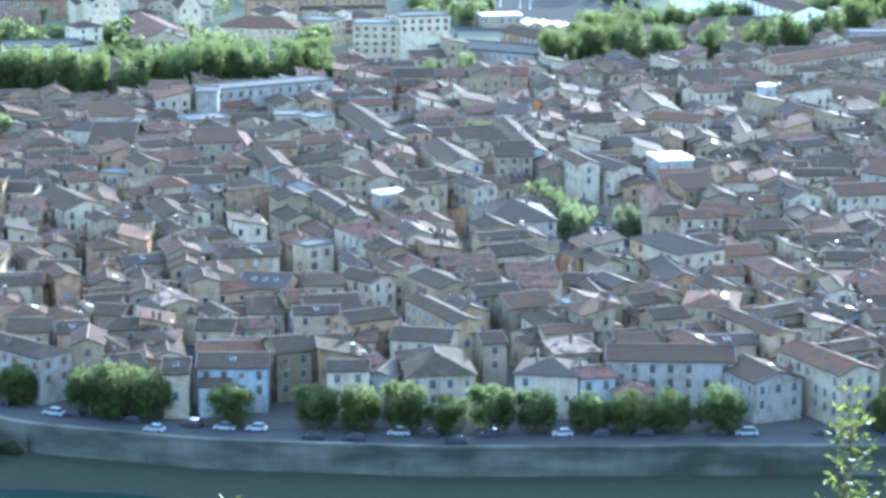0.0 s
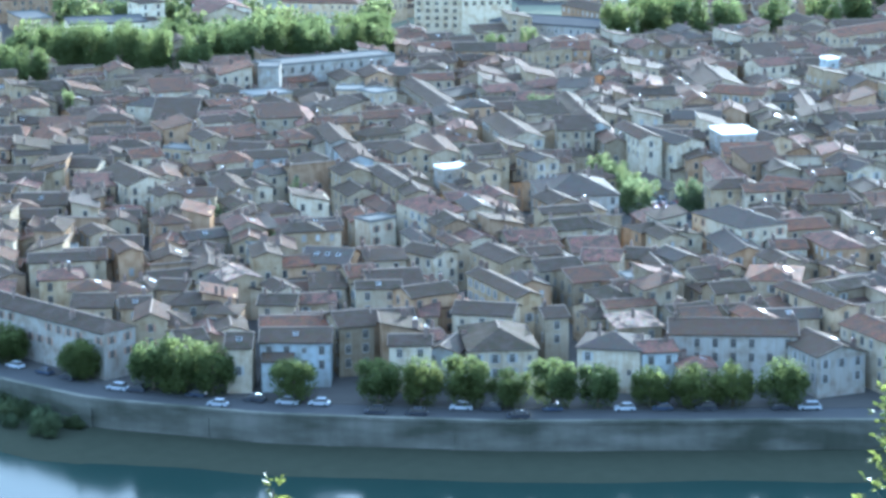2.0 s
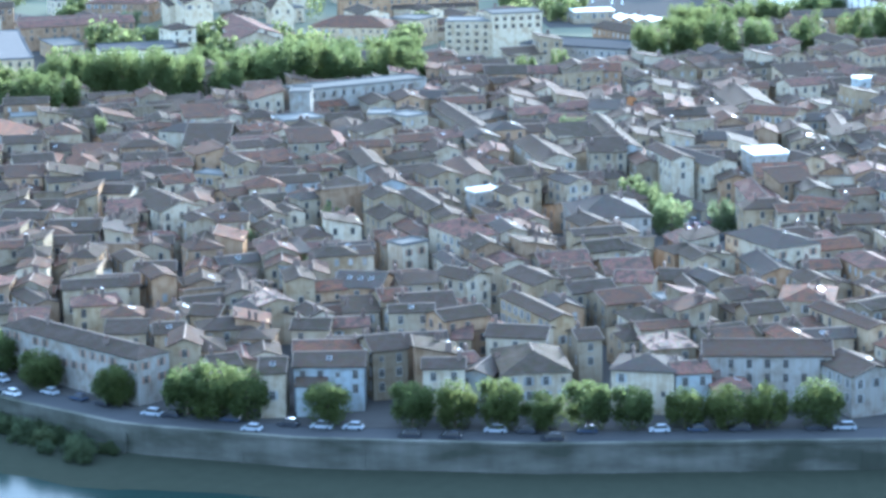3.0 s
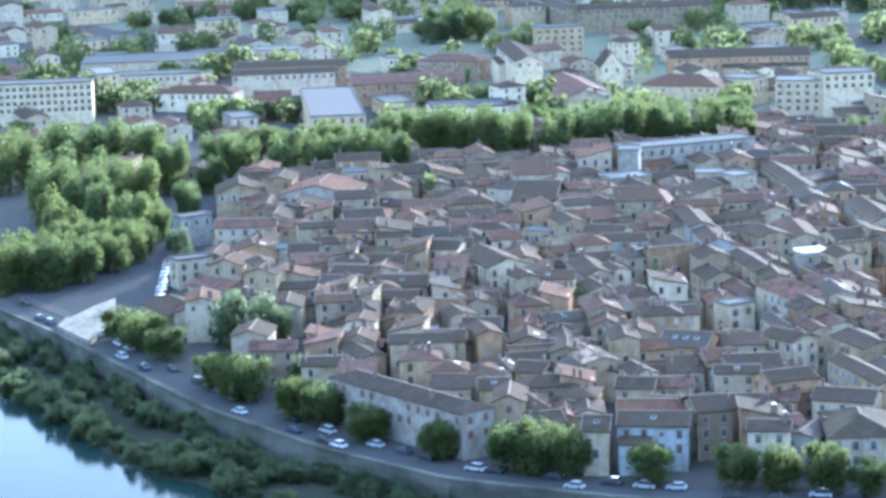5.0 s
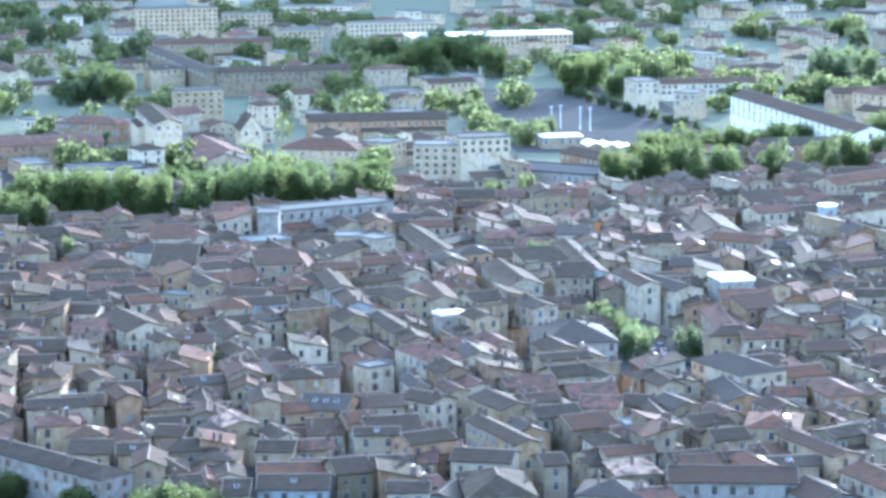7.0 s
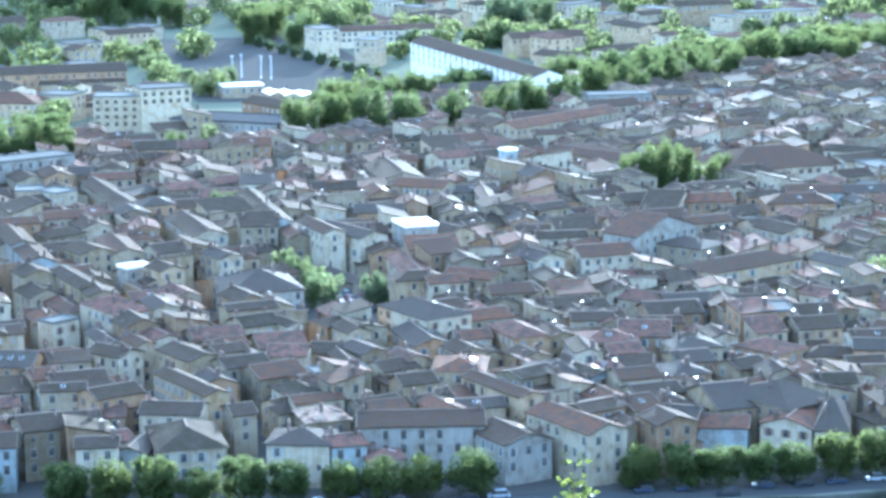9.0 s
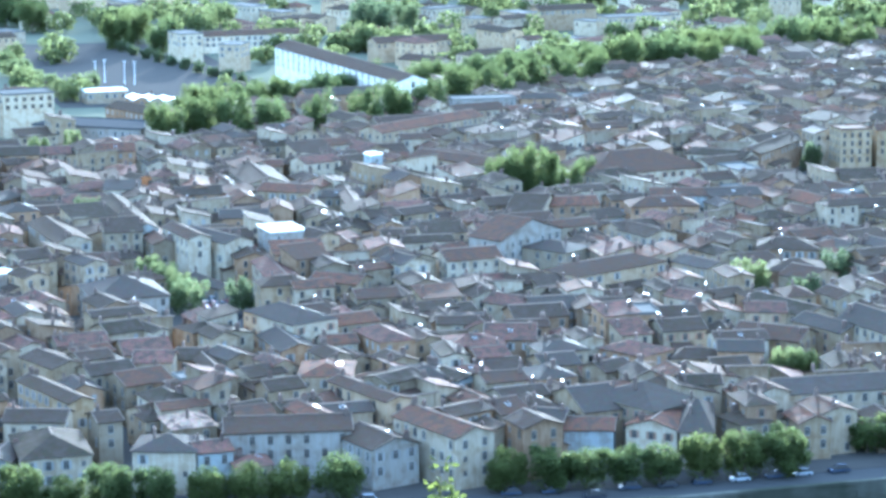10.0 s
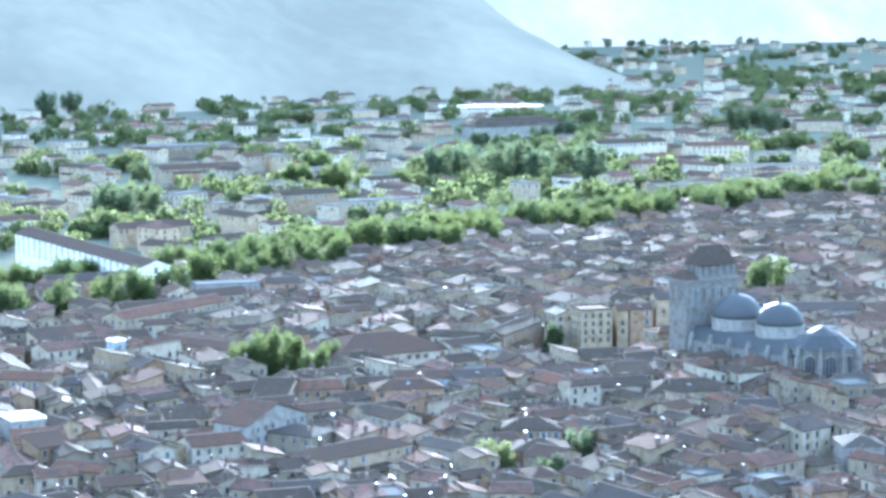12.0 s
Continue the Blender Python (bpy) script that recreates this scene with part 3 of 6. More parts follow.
# ---- the ground: one sheet from behind the lookout, down to the river, over the quay and away to the horizon ----
QUAY = [(-4500, 5200), (-900, 1500), (-420, 850), (-262, 668), (-206, 606), (-146, 531), (-112, 499), (-82, 478), (-45, 467), (0, 462), (60, 463), (120, 463), (175, 470), (230, 487), (300, 520), (420, 590), (900, 900), (4500, 2400)]


def quay(x):
    """The edge of the quay wall: its y at x."""
    return float(np.interp(x, [p[0] for p in QUAY], [p[1] for p in QUAY]))


def bank(x):
    """How far the grassy bank reaches, as a share of its full width; it narrows where the wall runs straight."""
    return float(np.interp(x, [-160, -110, -60, 400], [0.9, 0.82, 0.58, 0.58]))


def quay_normal(x):
    s = (quay(x + 4) - quay(x - 4)) / 8
    n = Vector((-s, 1, 0))
    return n.normalized()


def ground_sheet():
    xs = sorted({p[0] for p in QUAY} | set(range(-400, 420, 10)) | {-3000, -2000, -1400, 1400, 2000, 3000})
    v, f, slots = [], [], []
    for x in xs:
        q = quay(x)
        nv = quay_normal(x)
        off = lambda k: q + k / max(nv.y, 0.35)
        near, k = min(300, q - 90), bank(x)
        rows = [(q + 5200, 0), (q + 520, 0), (q + 200, 0), (off(0), 0), (off(-0.4), -5.2), (off(-7 * k), -5.6), (off(-20 * k), -6.5), (off(-27 * k), -7.6), (off(-31 * k), -9.5), (near, -9.5), (near - 18, -5.0)]
        foot = near - 18
        for c in (0.75, 0.5, 0.25, 0.08):
            rows.append((foot * c, -5 + 143.4 * (1 - c) ** 1.15))
        rows += [(0, 138.4), (-60, 146), (-4000, 160)]
        rows = [(y, z + (noise.noise(Vector((x * 0.05, y * 0.05, 0))) * 0.5 if -9 < z < -5.5 else 0)) for y, z in rows]
        v += [(x, y, z) for y, z in rows]
    n = len(rows)
    for i in range(len(xs) - 1):
        for j in range(n - 1):
            a = i * n + j
            f.append((a, a + 1, a + n + 1, a + n))
            slots.append(2 if j == 0 else 0 if j < 4 else 1)
    return mesh_of("ground", v, f, [EARTH, GRASS, GARDENS], slots)


tagged(new("ground", ground_sheet()), "dusty grey town ground, grassy river bank and hillside", "ground", kind="structure")
tagged(new("water", mesh_of("water", [(-3000, 60, -7.2), (3000, 60, -7.2), (3000, 2600, -7.2), (-3000, 2600, -7.2)], [(0, 1, 2, 3)], WATER)), "still dark green river reflecting the sky", "river", kind="structure")


def ribbon(x0, x1, step, near, far, z, thick, mat, name):
    """A strip that follows the quay, from near to far metres behind its edge."""
    v, f = [], []
    xs = [x0 + i * step for i in range(int((x1 - x0) / step) + 1)]
    for x in xs:
        n = quay_normal(x)
        for k, zz in ((near, z), (far, z), (far, z - thick), (near, z - thick)):
            v.append((x + n.x * k, quay(x) + n.y * k, zz))
    for i in range(len(xs) - 1):
        for j in range(4):
            a, b = 4 * i + j, 4 * i + (j + 1) % 4
            f.append((a, a + 4, b + 4, b))
    e = 4 * (len(xs) - 1)
    f += [(0, 1, 2, 3), (e + 3, e + 2, e + 1, e)]
    return mesh_of(name, v, f, mat)


tagged(new("road", ribbon(-260, 400, 6, 2.2, 9.5, 0.03, 0.2, ASPHALT, "road")), "grey asphalt quay road with parked cars", "road", kind="structure")
tagged(new("pavement", ribbon(-260, 400, 6, 9.5, 13.5, 0.15, 0.3, EARTH, "pavement")), "grey gravel pavement under the quay trees", "pavement", kind="structure")
wall_q = tagged(new("wall_quay", ribbon(-300, 420, 6, -0.9, -0.02, 0.05, 6.0, WALL_STONE, "wall_quay")), "long weathered stone quay wall above the river bank", "wall", kind="structure")
part("coping", ribbon(-300, 420, 6, -1.05, 0.25, 0.75, 0.7, WALL_STONE, "coping"), wall_q, None, "low stone parapet")
BUTTRESS = Shape().box(-0.4, 0.4, -0.35, 0, -6, -1.2, 0, 0.1).mesh("buttress", WALL_STONE)
for bx in range(-250, 400, 24):
    n = quay_normal(bx)
    part("buttress", BUTTRESS, wall_q, pose(bx - n.x * 0.8, quay(bx) - n.y * 0.8, 0, 0, 0, math.degrees(math.atan2(n.y, n.x)) - 90))


# the stone terrace at the bridgehead: a low bastion with a parapet round its pale paving
def terrace():
    base = new("terrace")
    base.matrix_basis = pose(-198, 614, 0)
    tagged(base, "pale stone terrace with a low parapet above the river", "terrace")
    outline = [(-8.3, -5.5), (5.5, -22.5), (4, 5.5), (-4, 32), (-7, 20.5), (-9, 5)]
    n = len(outline)
    v = [(x * k, y * k, z) for z, k in ((-6.5, 1.03), (0.9, 1.0)) for x, y in outline]
    part("bastion", mesh_of("bastion", v, [tuple(range(n))[::-1], tuple(range(n, 2 * n))] + [(i, (i + 1) % n, n + (i + 1) % n, n + i) for i in range(n)], OLD_STONE), base)
    for i in (0, 1, 5):
        (x0, y0), (x1, y1) = outline[i], outline[(i + 1) % n]
        ln, a = math.hypot(x1 - x0, y1 - y0), math.degrees(math.atan2(y1 - y0, x1 - x0))
        part("parapet", Shape().box(0, ln, 0, 0.4, 0, 0.6).box(-0.05, ln + 0.05, -0.05, 0.45, 0.6, 0.72).mesh("parapet", OLD_STONE), base, pose(x0, y0, 0.88, 0, 0, a))
    # a step down the middle, with the upper paving towards the road
    for (x0, y0), (x1, y1) in (((0.5, -15.5), (-2.5, 9)), ((-2.5, 9), (-4.2, 28))):
        ln, a = math.hypot(x1 - x0, y1 - y0), math.degrees(math.atan2(y1 - y0, x1 - x0))
        part("kerb", Shape().box(0, ln, -0.25, 0.25, 0, 0.3, 0, 0.03).mesh("kerb", OLD_STONE), base, pose(x0, y0, 0.9, 0, 0, a))
    slab = Shape().box(-1.4, 1.4, -0.95, 0.95, 0, 0.05, 0, 0.02).mesh("paving_slab", OLD_STONE)
    for i in range(11):
        for j in range(3):
            y = -11 + i * 2.1
            x = -5.6 + j * 2.95
            if x > -8 - 0.8 * (y + 5) and x < 2.6:
                part("paving_slab", slab, base, pose(x, y, 0.9))


terrace()


def avenue(line, half):
    """A carriageway of even width along a line of points, a little above the ground, with kerbs."""
    v, f = [], []
    for i, (x, y) in enumerate(line):
        (x0, y0), (x1, y1) = line[max(i - 1, 0)], line[min(i + 1, len(line) - 1)]
        n = Vector((-(y1 - y0), x1 - x0)).normalized() * half
        v += [(x + n.x, y + n.y, 0.04), (x - n.x, y - n.y, 0.04), (x - n.x, y - n.y, -0.2), (x + n.x, y + n.y, -0.2)]
    for i in range(len(line) - 1):
        for j in range(4):
            a, b = 4 * i + j, 4 * i + (j + 1) % 4
            f.append((a, b, b + 4, a + 4))
    e = 4 * (len(line) - 1)
    f += [(3, 2, 1, 0), (e, e + 1, e + 2, e + 3)]
    tagged(new("road", mesh_of("road", v, f, ASPHALT)), "grey asphalt road leading up from the bridgehead", "road", kind="structure")


avenue([(-186, 622), (-194, 650), (-200, 700), (-209, 760), (-222, 830), (-240, 900)], 6.5)
tagged(new("road", mesh_of("road", [(-213, 616, 0.035), (-206, 606, 0.035), (-192, 590, 0.035), (-183, 606, 0.035), (-190, 640, 0.035), (-203, 700, 0.035), (-226, 706, 0.035), (-244, 662, 0.035)], [tuple(range(8))], ASPHALT)), "dark asphalt forecourt of the bridgehead under the plane trees", "road", kind="structure")

# the fairground and car park beyond the boulevard
tagged(new("pavement", mesh_of("pavement", [(-30, 1350, 0.05), (6, 1085, 0.05), (112, 1085, 0.05), (96, 1180, 0.05), (70, 1360, 0.05)], [(0, 1, 2, 3, 4)], EARTH)), "grey gravel fairground used as a car park", "car park", kind="structure")

# ---- far hills ----
def hills(name, line, height, depth, mat, seed, label, fall=None):
    """A wooded ridge behind the town: line is its foot from left to right."""
    v, f, n, m = [], [], 60, 14
    for i in range(n + 1):
        t = i / n * (len(line) - 1)
        k = min(int(t), len(line) - 2)
        x, y = (Vector(line[k]).lerp(Vector(line[k + 1]), t - k))[:2]
        for j in range(m + 1):
            s = j / m
            up = height * (s ** 0.8) * (0.85 + 0.3 * noise.noise(Vector((i * 0.13, j * 0.1, seed)))) + 6 * noise.noise(Vector((i * 0.7, j * 0.9, seed)))
            up *= max(0.0, min(1.0, (fall[1] - x) / (fall[1] - fall[0]))) if fall else 1.0
            v.append((x, y + depth * s, up - 6 if j else -4))
    for i in range(n):
        for j in range(m):
            a = i * (m + 1) + j
            f.append((a, a + m + 1, a + m + 2, a + 1))
    tagged(new("backdrop", mesh_of(name, v, f, mat, None, True)), label, "hill", kind="structure")


hills("backdrop", [(-2600, 1400), (-900, 1850), (-400, 1950), (150, 2200), (560, 2480), (1090, 2560)], 330, 800, hill_material("near_hill", (0.02, 0.025, 0.02), (0.0165, 0.0158, 0.0150), (0.0365, 0.0318, 0.0240), -480, 260), 1.0, "dark wooded hillside behind the suburbs, blue haze painted in", (760, 980))
hills("backdrop", [(-600, 2600), (300, 2900), (1000, 3900), (1900, 4100), (4200, 3600)], 640, 800, hill_material("far_hill", (0.02, 0.025, 0.02), (0.062, 0.054, 0.042), (0.070, 0.061, 0.048), 300, 1500), 7.0, "pale far hills with bright evening haze painted in")


# ---- houses of the old town that stand out ----
house(195.8, 558.5, 28.0, 9.8, 11, 107, "gable", wall=WHITEWASH, roof=SLATE, floors=3, slope=0.6)
house(167.2, 513.6, 27.9, 12.0, 9, 5, "gable", wall=WHITEWASH, roof=SLATE)
house(175.4, 593.7, 9.9, 10.0, 9, -12, "gable", wall=OCHRE)
house(185.5, 572.4, 17.4, 9.0, 9, -66, "gable")
house(160.0, 563.6, 12.5, 9.0, 9, 1, "gable")
house(200.7, 575.3, 18.8, 12.0, 9, -56, "gable", roof=SLATE)
house(173.4, 991.9, 25.6, 10.0, 12, 2, "flat", wall=STONE, roof=FLAT_ROOF, floors=2)
house(136.5, 941.2, 28.7, 12.0, 11, 9, "gable", wall=WHITEWASH, floors=2)
house(143.2, 847.0, 25.1, 12.0, 10, -51, "gable", wall=WHITEWASH, floors=2)
house(123.5, 607.2, 11.7, 12.0, 9, 4, "gable", roof=SLATE)
house(134.4, 559.7, 13.6, 11.0, 8, -53, "hip")
house(97.5, 570.6, 13.4, 11.0, 9, 0, "hip", roof=RED_TILE)
house(148.9, 577.4, 11.0, 10.0, 9, 7, "gable")
house(115.6, 612.7, 12.9, 10.0, 9, -45, "gable", roof=RED_TILE)
house(203.4, 669.8, 17.5, 12.0, 10, -12, "hip", floors=3)
house(249.4, 731.3, 20.2, 12.0, 10, 2, "gable", wall=WHITEWASH, floors=3)
house(211.2, 754.7, 16.6, 11.0, 11, 2, "gable", roof=SLATE, floors=2)
house(185.0, 739.3, 21.1, 11.0, 11, -2, "hip", floors=3)
house(-102.1, 693.9, 9.3, 9.0, 9, 28, "gable", wall=WHITEWASH)
house(-148.2, 722.8, 11.8, 10.0, 10, 19, "gable", floors=3)
house(-117.7, 683.1, 17.4, 9.0, 9, 6, "gable", wall=WHITEWASH)
house(-124.7, 623.4, 10.5, 10.0, 9, 25, "hip")
house(-149.9, 659.8, 10.8, 11.0, 9, 18, "gable", roof=RED_TILE)
house(-84.3, 534.9, 10.0, 8.6, 9, 118, "hip")
house(-72.5, 698.5, 11.7, 10.0, 10, -12, "gable", wall=WHITEWASH, floors=3)
house(-1.5, 494.5, 20.0, 13.8, 8.5, 97, "hip", wall=WHITEWASH, roof=TILE, slope=0.36)
house(21.8, 489.4, 12.6, 12.0, 9, -12, "hip", wall=WHITEWASH)
house(29.8, 487.1, 7.3, 8.0, 8.5, 14, "gable", wall=BLUEWALL)
house(37.7, 484.5, 8.0, 7.4, 6, 96, "hip", roof=RED_TILE)
house(46.3, 496.5, 25.6, 12.0, 10, -3, "gable", wall=STONE, roof=TILE, floors=3, bay=3.4, skylights=0)
house(63.8, 487.6, 14.0, 10.9, 8.5, 113, "gable", wall=STONE)
house(77.2, 487.8, 22.0, 9.5, 11, 116, "gable", wall=WHITEWASH, floors=3)
house(-97.4, 544.8, 5.6, 8.0, 10, 28, "gable", roof=RED_TILE, floors=3)
house(-96.2, 558.5, 9.2, 9.0, 11, 11, "gable", floors=3)
house(-87.4, 562.1, 10.0, 5.8, 12, 113, "gable", floors=3)
house(-80.3, 543.3, 10.0, 7.1, 8, 78, "hip", roof=TILE)
house(-73.1, 541.5, 6.7, 8.0, 8, -12, "gable")
house(-64.2, 544.7, 12.0, 6.8, 9, 81, "hip", roof=SLATE)
house(-60.8, 547.1, 13.0, 8.3, 9.5, 116, "gable", roof=SUNLIT_TILE)
house(-49.5, 538.6, 9.0, 5.9, 8.5, 116, "gable", wall=WHITEWASH)
house(-41.7, 533.3, 8.8, 8.0, 7, 7, "gable", roof=RED_TILE, skylights=0)
house(-39.9, 560.6, 11.0, 12.0, 10, -12, "gable", roof=SLATE, floors=3, skylights=3)
house(-32.8, 546.4, 6.8, 9.0, 10, 19, "gable", floors=3)
house(-36.3, 546.8, 4.3, 8.0, 8, -12, "shed", wall=WHITEWASH)
house(-57.2, 578.2, 6.2, 8.0, 9, 28, "flat", wall=WHITEWASH)
house(-32.0, 501.1, 7.4, 11.0, 10.5, 18, "gable", floors=3)
house(-43.9, 505.8, 14.0, 7.0, 9, 4, "gable")
house(-64.8, 494.5, 6.0, 9.0, 9, 22, "gable")
house(-98.8, 593.7, 9.0, 6.8, 9, 116, "gable")
house(-54.2, 606.9, 10.6, 8.0, 8, 18, "gable", roof=RED_TILE)
house(-0.3, 532.4, 25.0, 5.7, 10.5, 116, "gable", wall=OCHRE, floors=3)
house(-0.3, 558.6, 14.8, 9.0, 11, -62, "gable", floors=3)
house(-12.2, 573.2, 10.0, 4.5, 11, 113, "gable", floors=3)
house(-17.5, 566.9, 10.4, 8.0, 10, -42, "gable", wall=WHITEWASH, floors=3)
house(-3.9, 511.7, 12.7, 9.0, 10, -12, "gable", wall=WHITEWASH, floors=3)
house(-23.7, 510.2, 8.6, 9.0, 9, 9, "gable")
house(9.7, 510.9, 5.1, 8.0, 9.5, 16, "gable")
house(17.8, 544.6, 11.2, 11.0, 9.5, 25, "gable")
house(20.3, 576.6, 11.1, 14.0, 9, 9, "gable", roof=RED_TILE)
house(32.0, 566.8, 8.3, 9.0, 9, -12, "gable")
house(26.8, 508.7, 12.0, 9.3, 8.5, 101, "hip", roof=SUNLIT_TILE)
house(23.1, 593.0, 9.0, 4.2, 10, 116, "gable", wall=WHITEWASH, floors=3)
house(-30.6, 539.3, 5.1, 7.0, 8, 24, "gable", wall=WHITEWASH)
house(-25.1, 541.8, 12.0, 12.0, 9.5, 13, "gable")
house(-32.1, 606.4, 6.1, 8.0, 9, -49, "flat", wall=WHITEWASH)
house(56.5, 593.3, 22.0, 12.7, 12, 118, "hip", wall=WHITEWASH, roof=SLATE, floors=3, skylights=1)
house(59.8, 543.6, 15.0, 11.6, 10, 80, "hip", roof=TILE, floors=3)
house(39.4, 561.8, 10.0, 6.7, 10, 116, "gable", floors=3)
house(48.5, 549.6, 8.0, 5.2, 11, 116, "gable", roof=RED_TILE, floors=3)
house(66.2, 520.9, 23.0, 5.8, 10.5, 116, "gable", wall=OCHRE, roof=TILE, floors=3)
house(77.2, 576.2, 16.0, 8.8, 10, 106, "hip", roof=RED_TILE, floors=3)
house(80.7, 539.0, 14.0, 12.6, 9, 90, "hip")
house(87.6, 535.0, 10.0, 6.1, 9.5, 116, "gable", wall=BLUEWALL)
house(-115.3, 675.1, 9.4, 10.0, 10, -5, "gable", wall=WHITEWASH, floors=3)
house(-99.0, 656.6, 22.0, 12.0, 10, -61, "gable", wall=WHITEWASH, floors=3)
house(-105.7, 719.8, 8.6, 9.0, 9, 19, "gable", wall=WHITEWASH, roof=TILE)
house(-86.4, 732.3, 8.5, 9.0, 12, 27, "gable", floors=3)
house(-86.4, 625.2, 8.0, 5.8, 12, 116, "gable", floors=3)
house(-68.1, 626.1, 10.0, 6.9, 9, 116, "gable", wall=WHITEWASH)
house(-65.7, 649.0, 9.0, 5.9, 9, 116, "gable", wall=WHITEWASH)
house(-6.2, 655.6, 9.0, 7.0, 12, 116, "gable", wall=OCHRE, floors=3)
house(-1.9, 823.9, 11.8, 9.0, 9, -12, "gable", wall=OCHRE, floors=2)
house(29.0, 830.1, 9.0, 8.1, 9, 116, "gable", wall=ORANGE, floors=2)
house(36.6, 807.4, 9.0, 9.6, 9, 116, "gable", wall=WHITEWASH, floors=2)
house(9.0, 682.0, 12.0, 7.3, 10, 116, "gable", wall=WHITEWASH, floors=3)
house(-40.1, 799.7, 8.0, 6.9, 11, 116, "gable", wall=WHITEWASH, floors=2)
house(64.6, 703.0, 9.8, 12.0, 13.2, 13, "flat", roof=WHITE_SHEET, wall=STONE)
house(74.8, 699.3, 10.0, 8.1, 12, 116, "gable", wall=OCHRE, floors=3)
house(93.7, 656.4, 10.0, 9.5, 12, 116, "gable", wall=WHITEWASH, floors=3)
house(108.3, 833.5, 4.6, 4.4, 14, 28, "flat", wall=BLUEWALL, roof=WHITE_SHEET, floors=2)
house(90.0, 846.0, 14.2, 10.0, 11, 26, "gable", wall=WHITEWASH, floors=2)
house(157.3, 745.7, 16.7, 10.0, 11, 2, "gable", floors=2)
house(124.6, 692.1, 10.0, 10.9, 10, 116, "gable", wall=WHITEWASH, floors=3)
house(173.7, 648.5, 14.0, 9.0, 10, 116, "gable", wall=WHITEWASH, floors=3)
house(109.0, 540.0, 12.0, 9.7, 8, 105, "hip", roof=SLATE)
house(107.7, 576.7, 12.0, 14.0, 9, -12, "gable", roof=RED_TILE)
house(-160.4, 645.8, 8.0, 7.1, 11, 116, "gable", wall=WHITEWASH, floors=3)
house(-154.7, 672.1, 8.5, 12.0, 9, 9, "gable")
house(-151.7, 686.4, 5.9, 8.0, 9, 20, "gable", wall=WHITEWASH)
house(194.8, 756.7, 17.7, 10.0, 11, -12, "gable", wall=BLUEWALL, floors=2)
house(198.6, 645.3, 16.1, 14.0, 9, -12, "hip")
house(245.3, 746.1, 9.0, 8.5, 9, 116, "gable", wall=WHITEWASH, floors=2)
house(251.2, 677.4, 9.0, 8.4, 9, 116, "gable", wall=WHITEWASH)
house(277.7, 683.7, 11.6, 10.0, 10, -12, "gable", wall=WHITEWASH, floors=3)
house(206.4, 613.2, 9.0, 8.6, 9, 90, "gable", wall=WHITEWASH)
house(281.0, 618.4, 14.0, 11.2, 11, 78, "hip", wall=STONE, roof=SLATE, floors=3)
house(270.5, 724.1, 26.9, 15.0, 9, -5, "hip")
house(91.8, 502.9, 7.1, 11.0, 10, 24, "gable")
house(101.8, 500.2, 7.3, 10.0, 8, -26, "gable", wall=WHITEWASH)
house(109.7, 497.1, 10.2, 10.0, 7, -16, "gable", wall=BLUEWALL)
house(124.6, 494.7, 15.0, 11.0, 8, 58, "gable", wall=WHITEWASH)
house(131.9, 494.7, 6.8, 24.0, 8, -15, "hip", roof=SLATE)
house(123.1, 505.8, 14.6, 20.0, 10, 33, "hip", roof=SLATE)
house(111.6, 509.0, 9.4, 18.0, 9, 13, "gable", roof=SLATE)
house(-95.8, 510.5, 45.6, 8.3, 10, 138, "hip", wall=STONE)
house(-98.7, 539.9, 9.3, 9.0, 11, 11, "hip", wall=OCHRE, roof=RED_TILE)
house(-100.4, 552.2, 14.7, 8.0, 12, 12, "gable")
house(-114.3, 552.1, 14.2, 6.2, 9, 121, "gable")
house(-40.9, 520.1, 8.1, 7.0, 6, 1, "gable")
house(-32.9, 518.3, 5.6, 9.0, 7, 1, "hip")
house(-42.3, 492.2, 14.1, 10.0, 9.5, 1, "gable", wall=BLUEWALL)
house(-53.3, 487.6, 5.1, 10.0, 9.5, 1, "gable", wall=WHITEWASH)
house(-16.0, 513.7, 3.8, 6.0, 9, 0, "shed", roof=RED_TILE)
house(-11.5, 493.7, 10.0, 7.2, 7, 73, "gable", roof=SLATE, wall=BLUEWALL)
house(22.2, 556.8, 8.7, 9.0, 11, -11, "gable", roof=RED_TILE)
house(34.8, 556.2, 18.2, 5.0, 9, 100, "gable")
house(46.1, 705.0, 24.0, 9.3, 11.5, 120, "gable", roof=SLATE, wall=WHITEWASH, skylights=4, floors=2, bay=5.5)
house(42.7, 676.0, 20.0, 5.5, 4, -66, "gable", roof=SLATE, floors=1)
house(37.8, 704.9, 21.9, 6.5, 13, 107, "gable", wall=WHITEWASH)
house(18.1, 644.9, 19.4, 20.8, 9, 10, "hip", wall=STONE, roof=SLATE)
house(59.8, 663.3, 30.7, 8.4, 9, 95, "gable", roof=RED_TILE)
house(75.3, 649.3, 13.9, 10.0, 9, -31, "gable")
house(112.2, 665.8, 15.9, 11.0, 11, 13, "gable", wall=WHITEWASH, bay=2.6)
house(94.9, 666.9, 15.0, 9.9, 11, 122, "gable")
house(146.0, 645.0, 32.7, 13.0, 11, 31, "hip", bay=3.0, wall=OCHRE)
house(170.2, 698.0, 14.9, 10.0, 10, -67, "gable", wall=WHITEWASH)
house(160.5, 612.0, 9.0, 8.4, 9, 130, "gable", wall=WHITEWASH)
house(181.7, 594.7, 22.6, 10.0, 9, -64, "gable", bay=2.6)
house(145.7, 744.1, 10.9, 33.6, 9, 155, "gable", floors=1)
house(222.6, 574.3, 11.7, 12.0, 9, 17, "hip", wall=WHITEWASH)
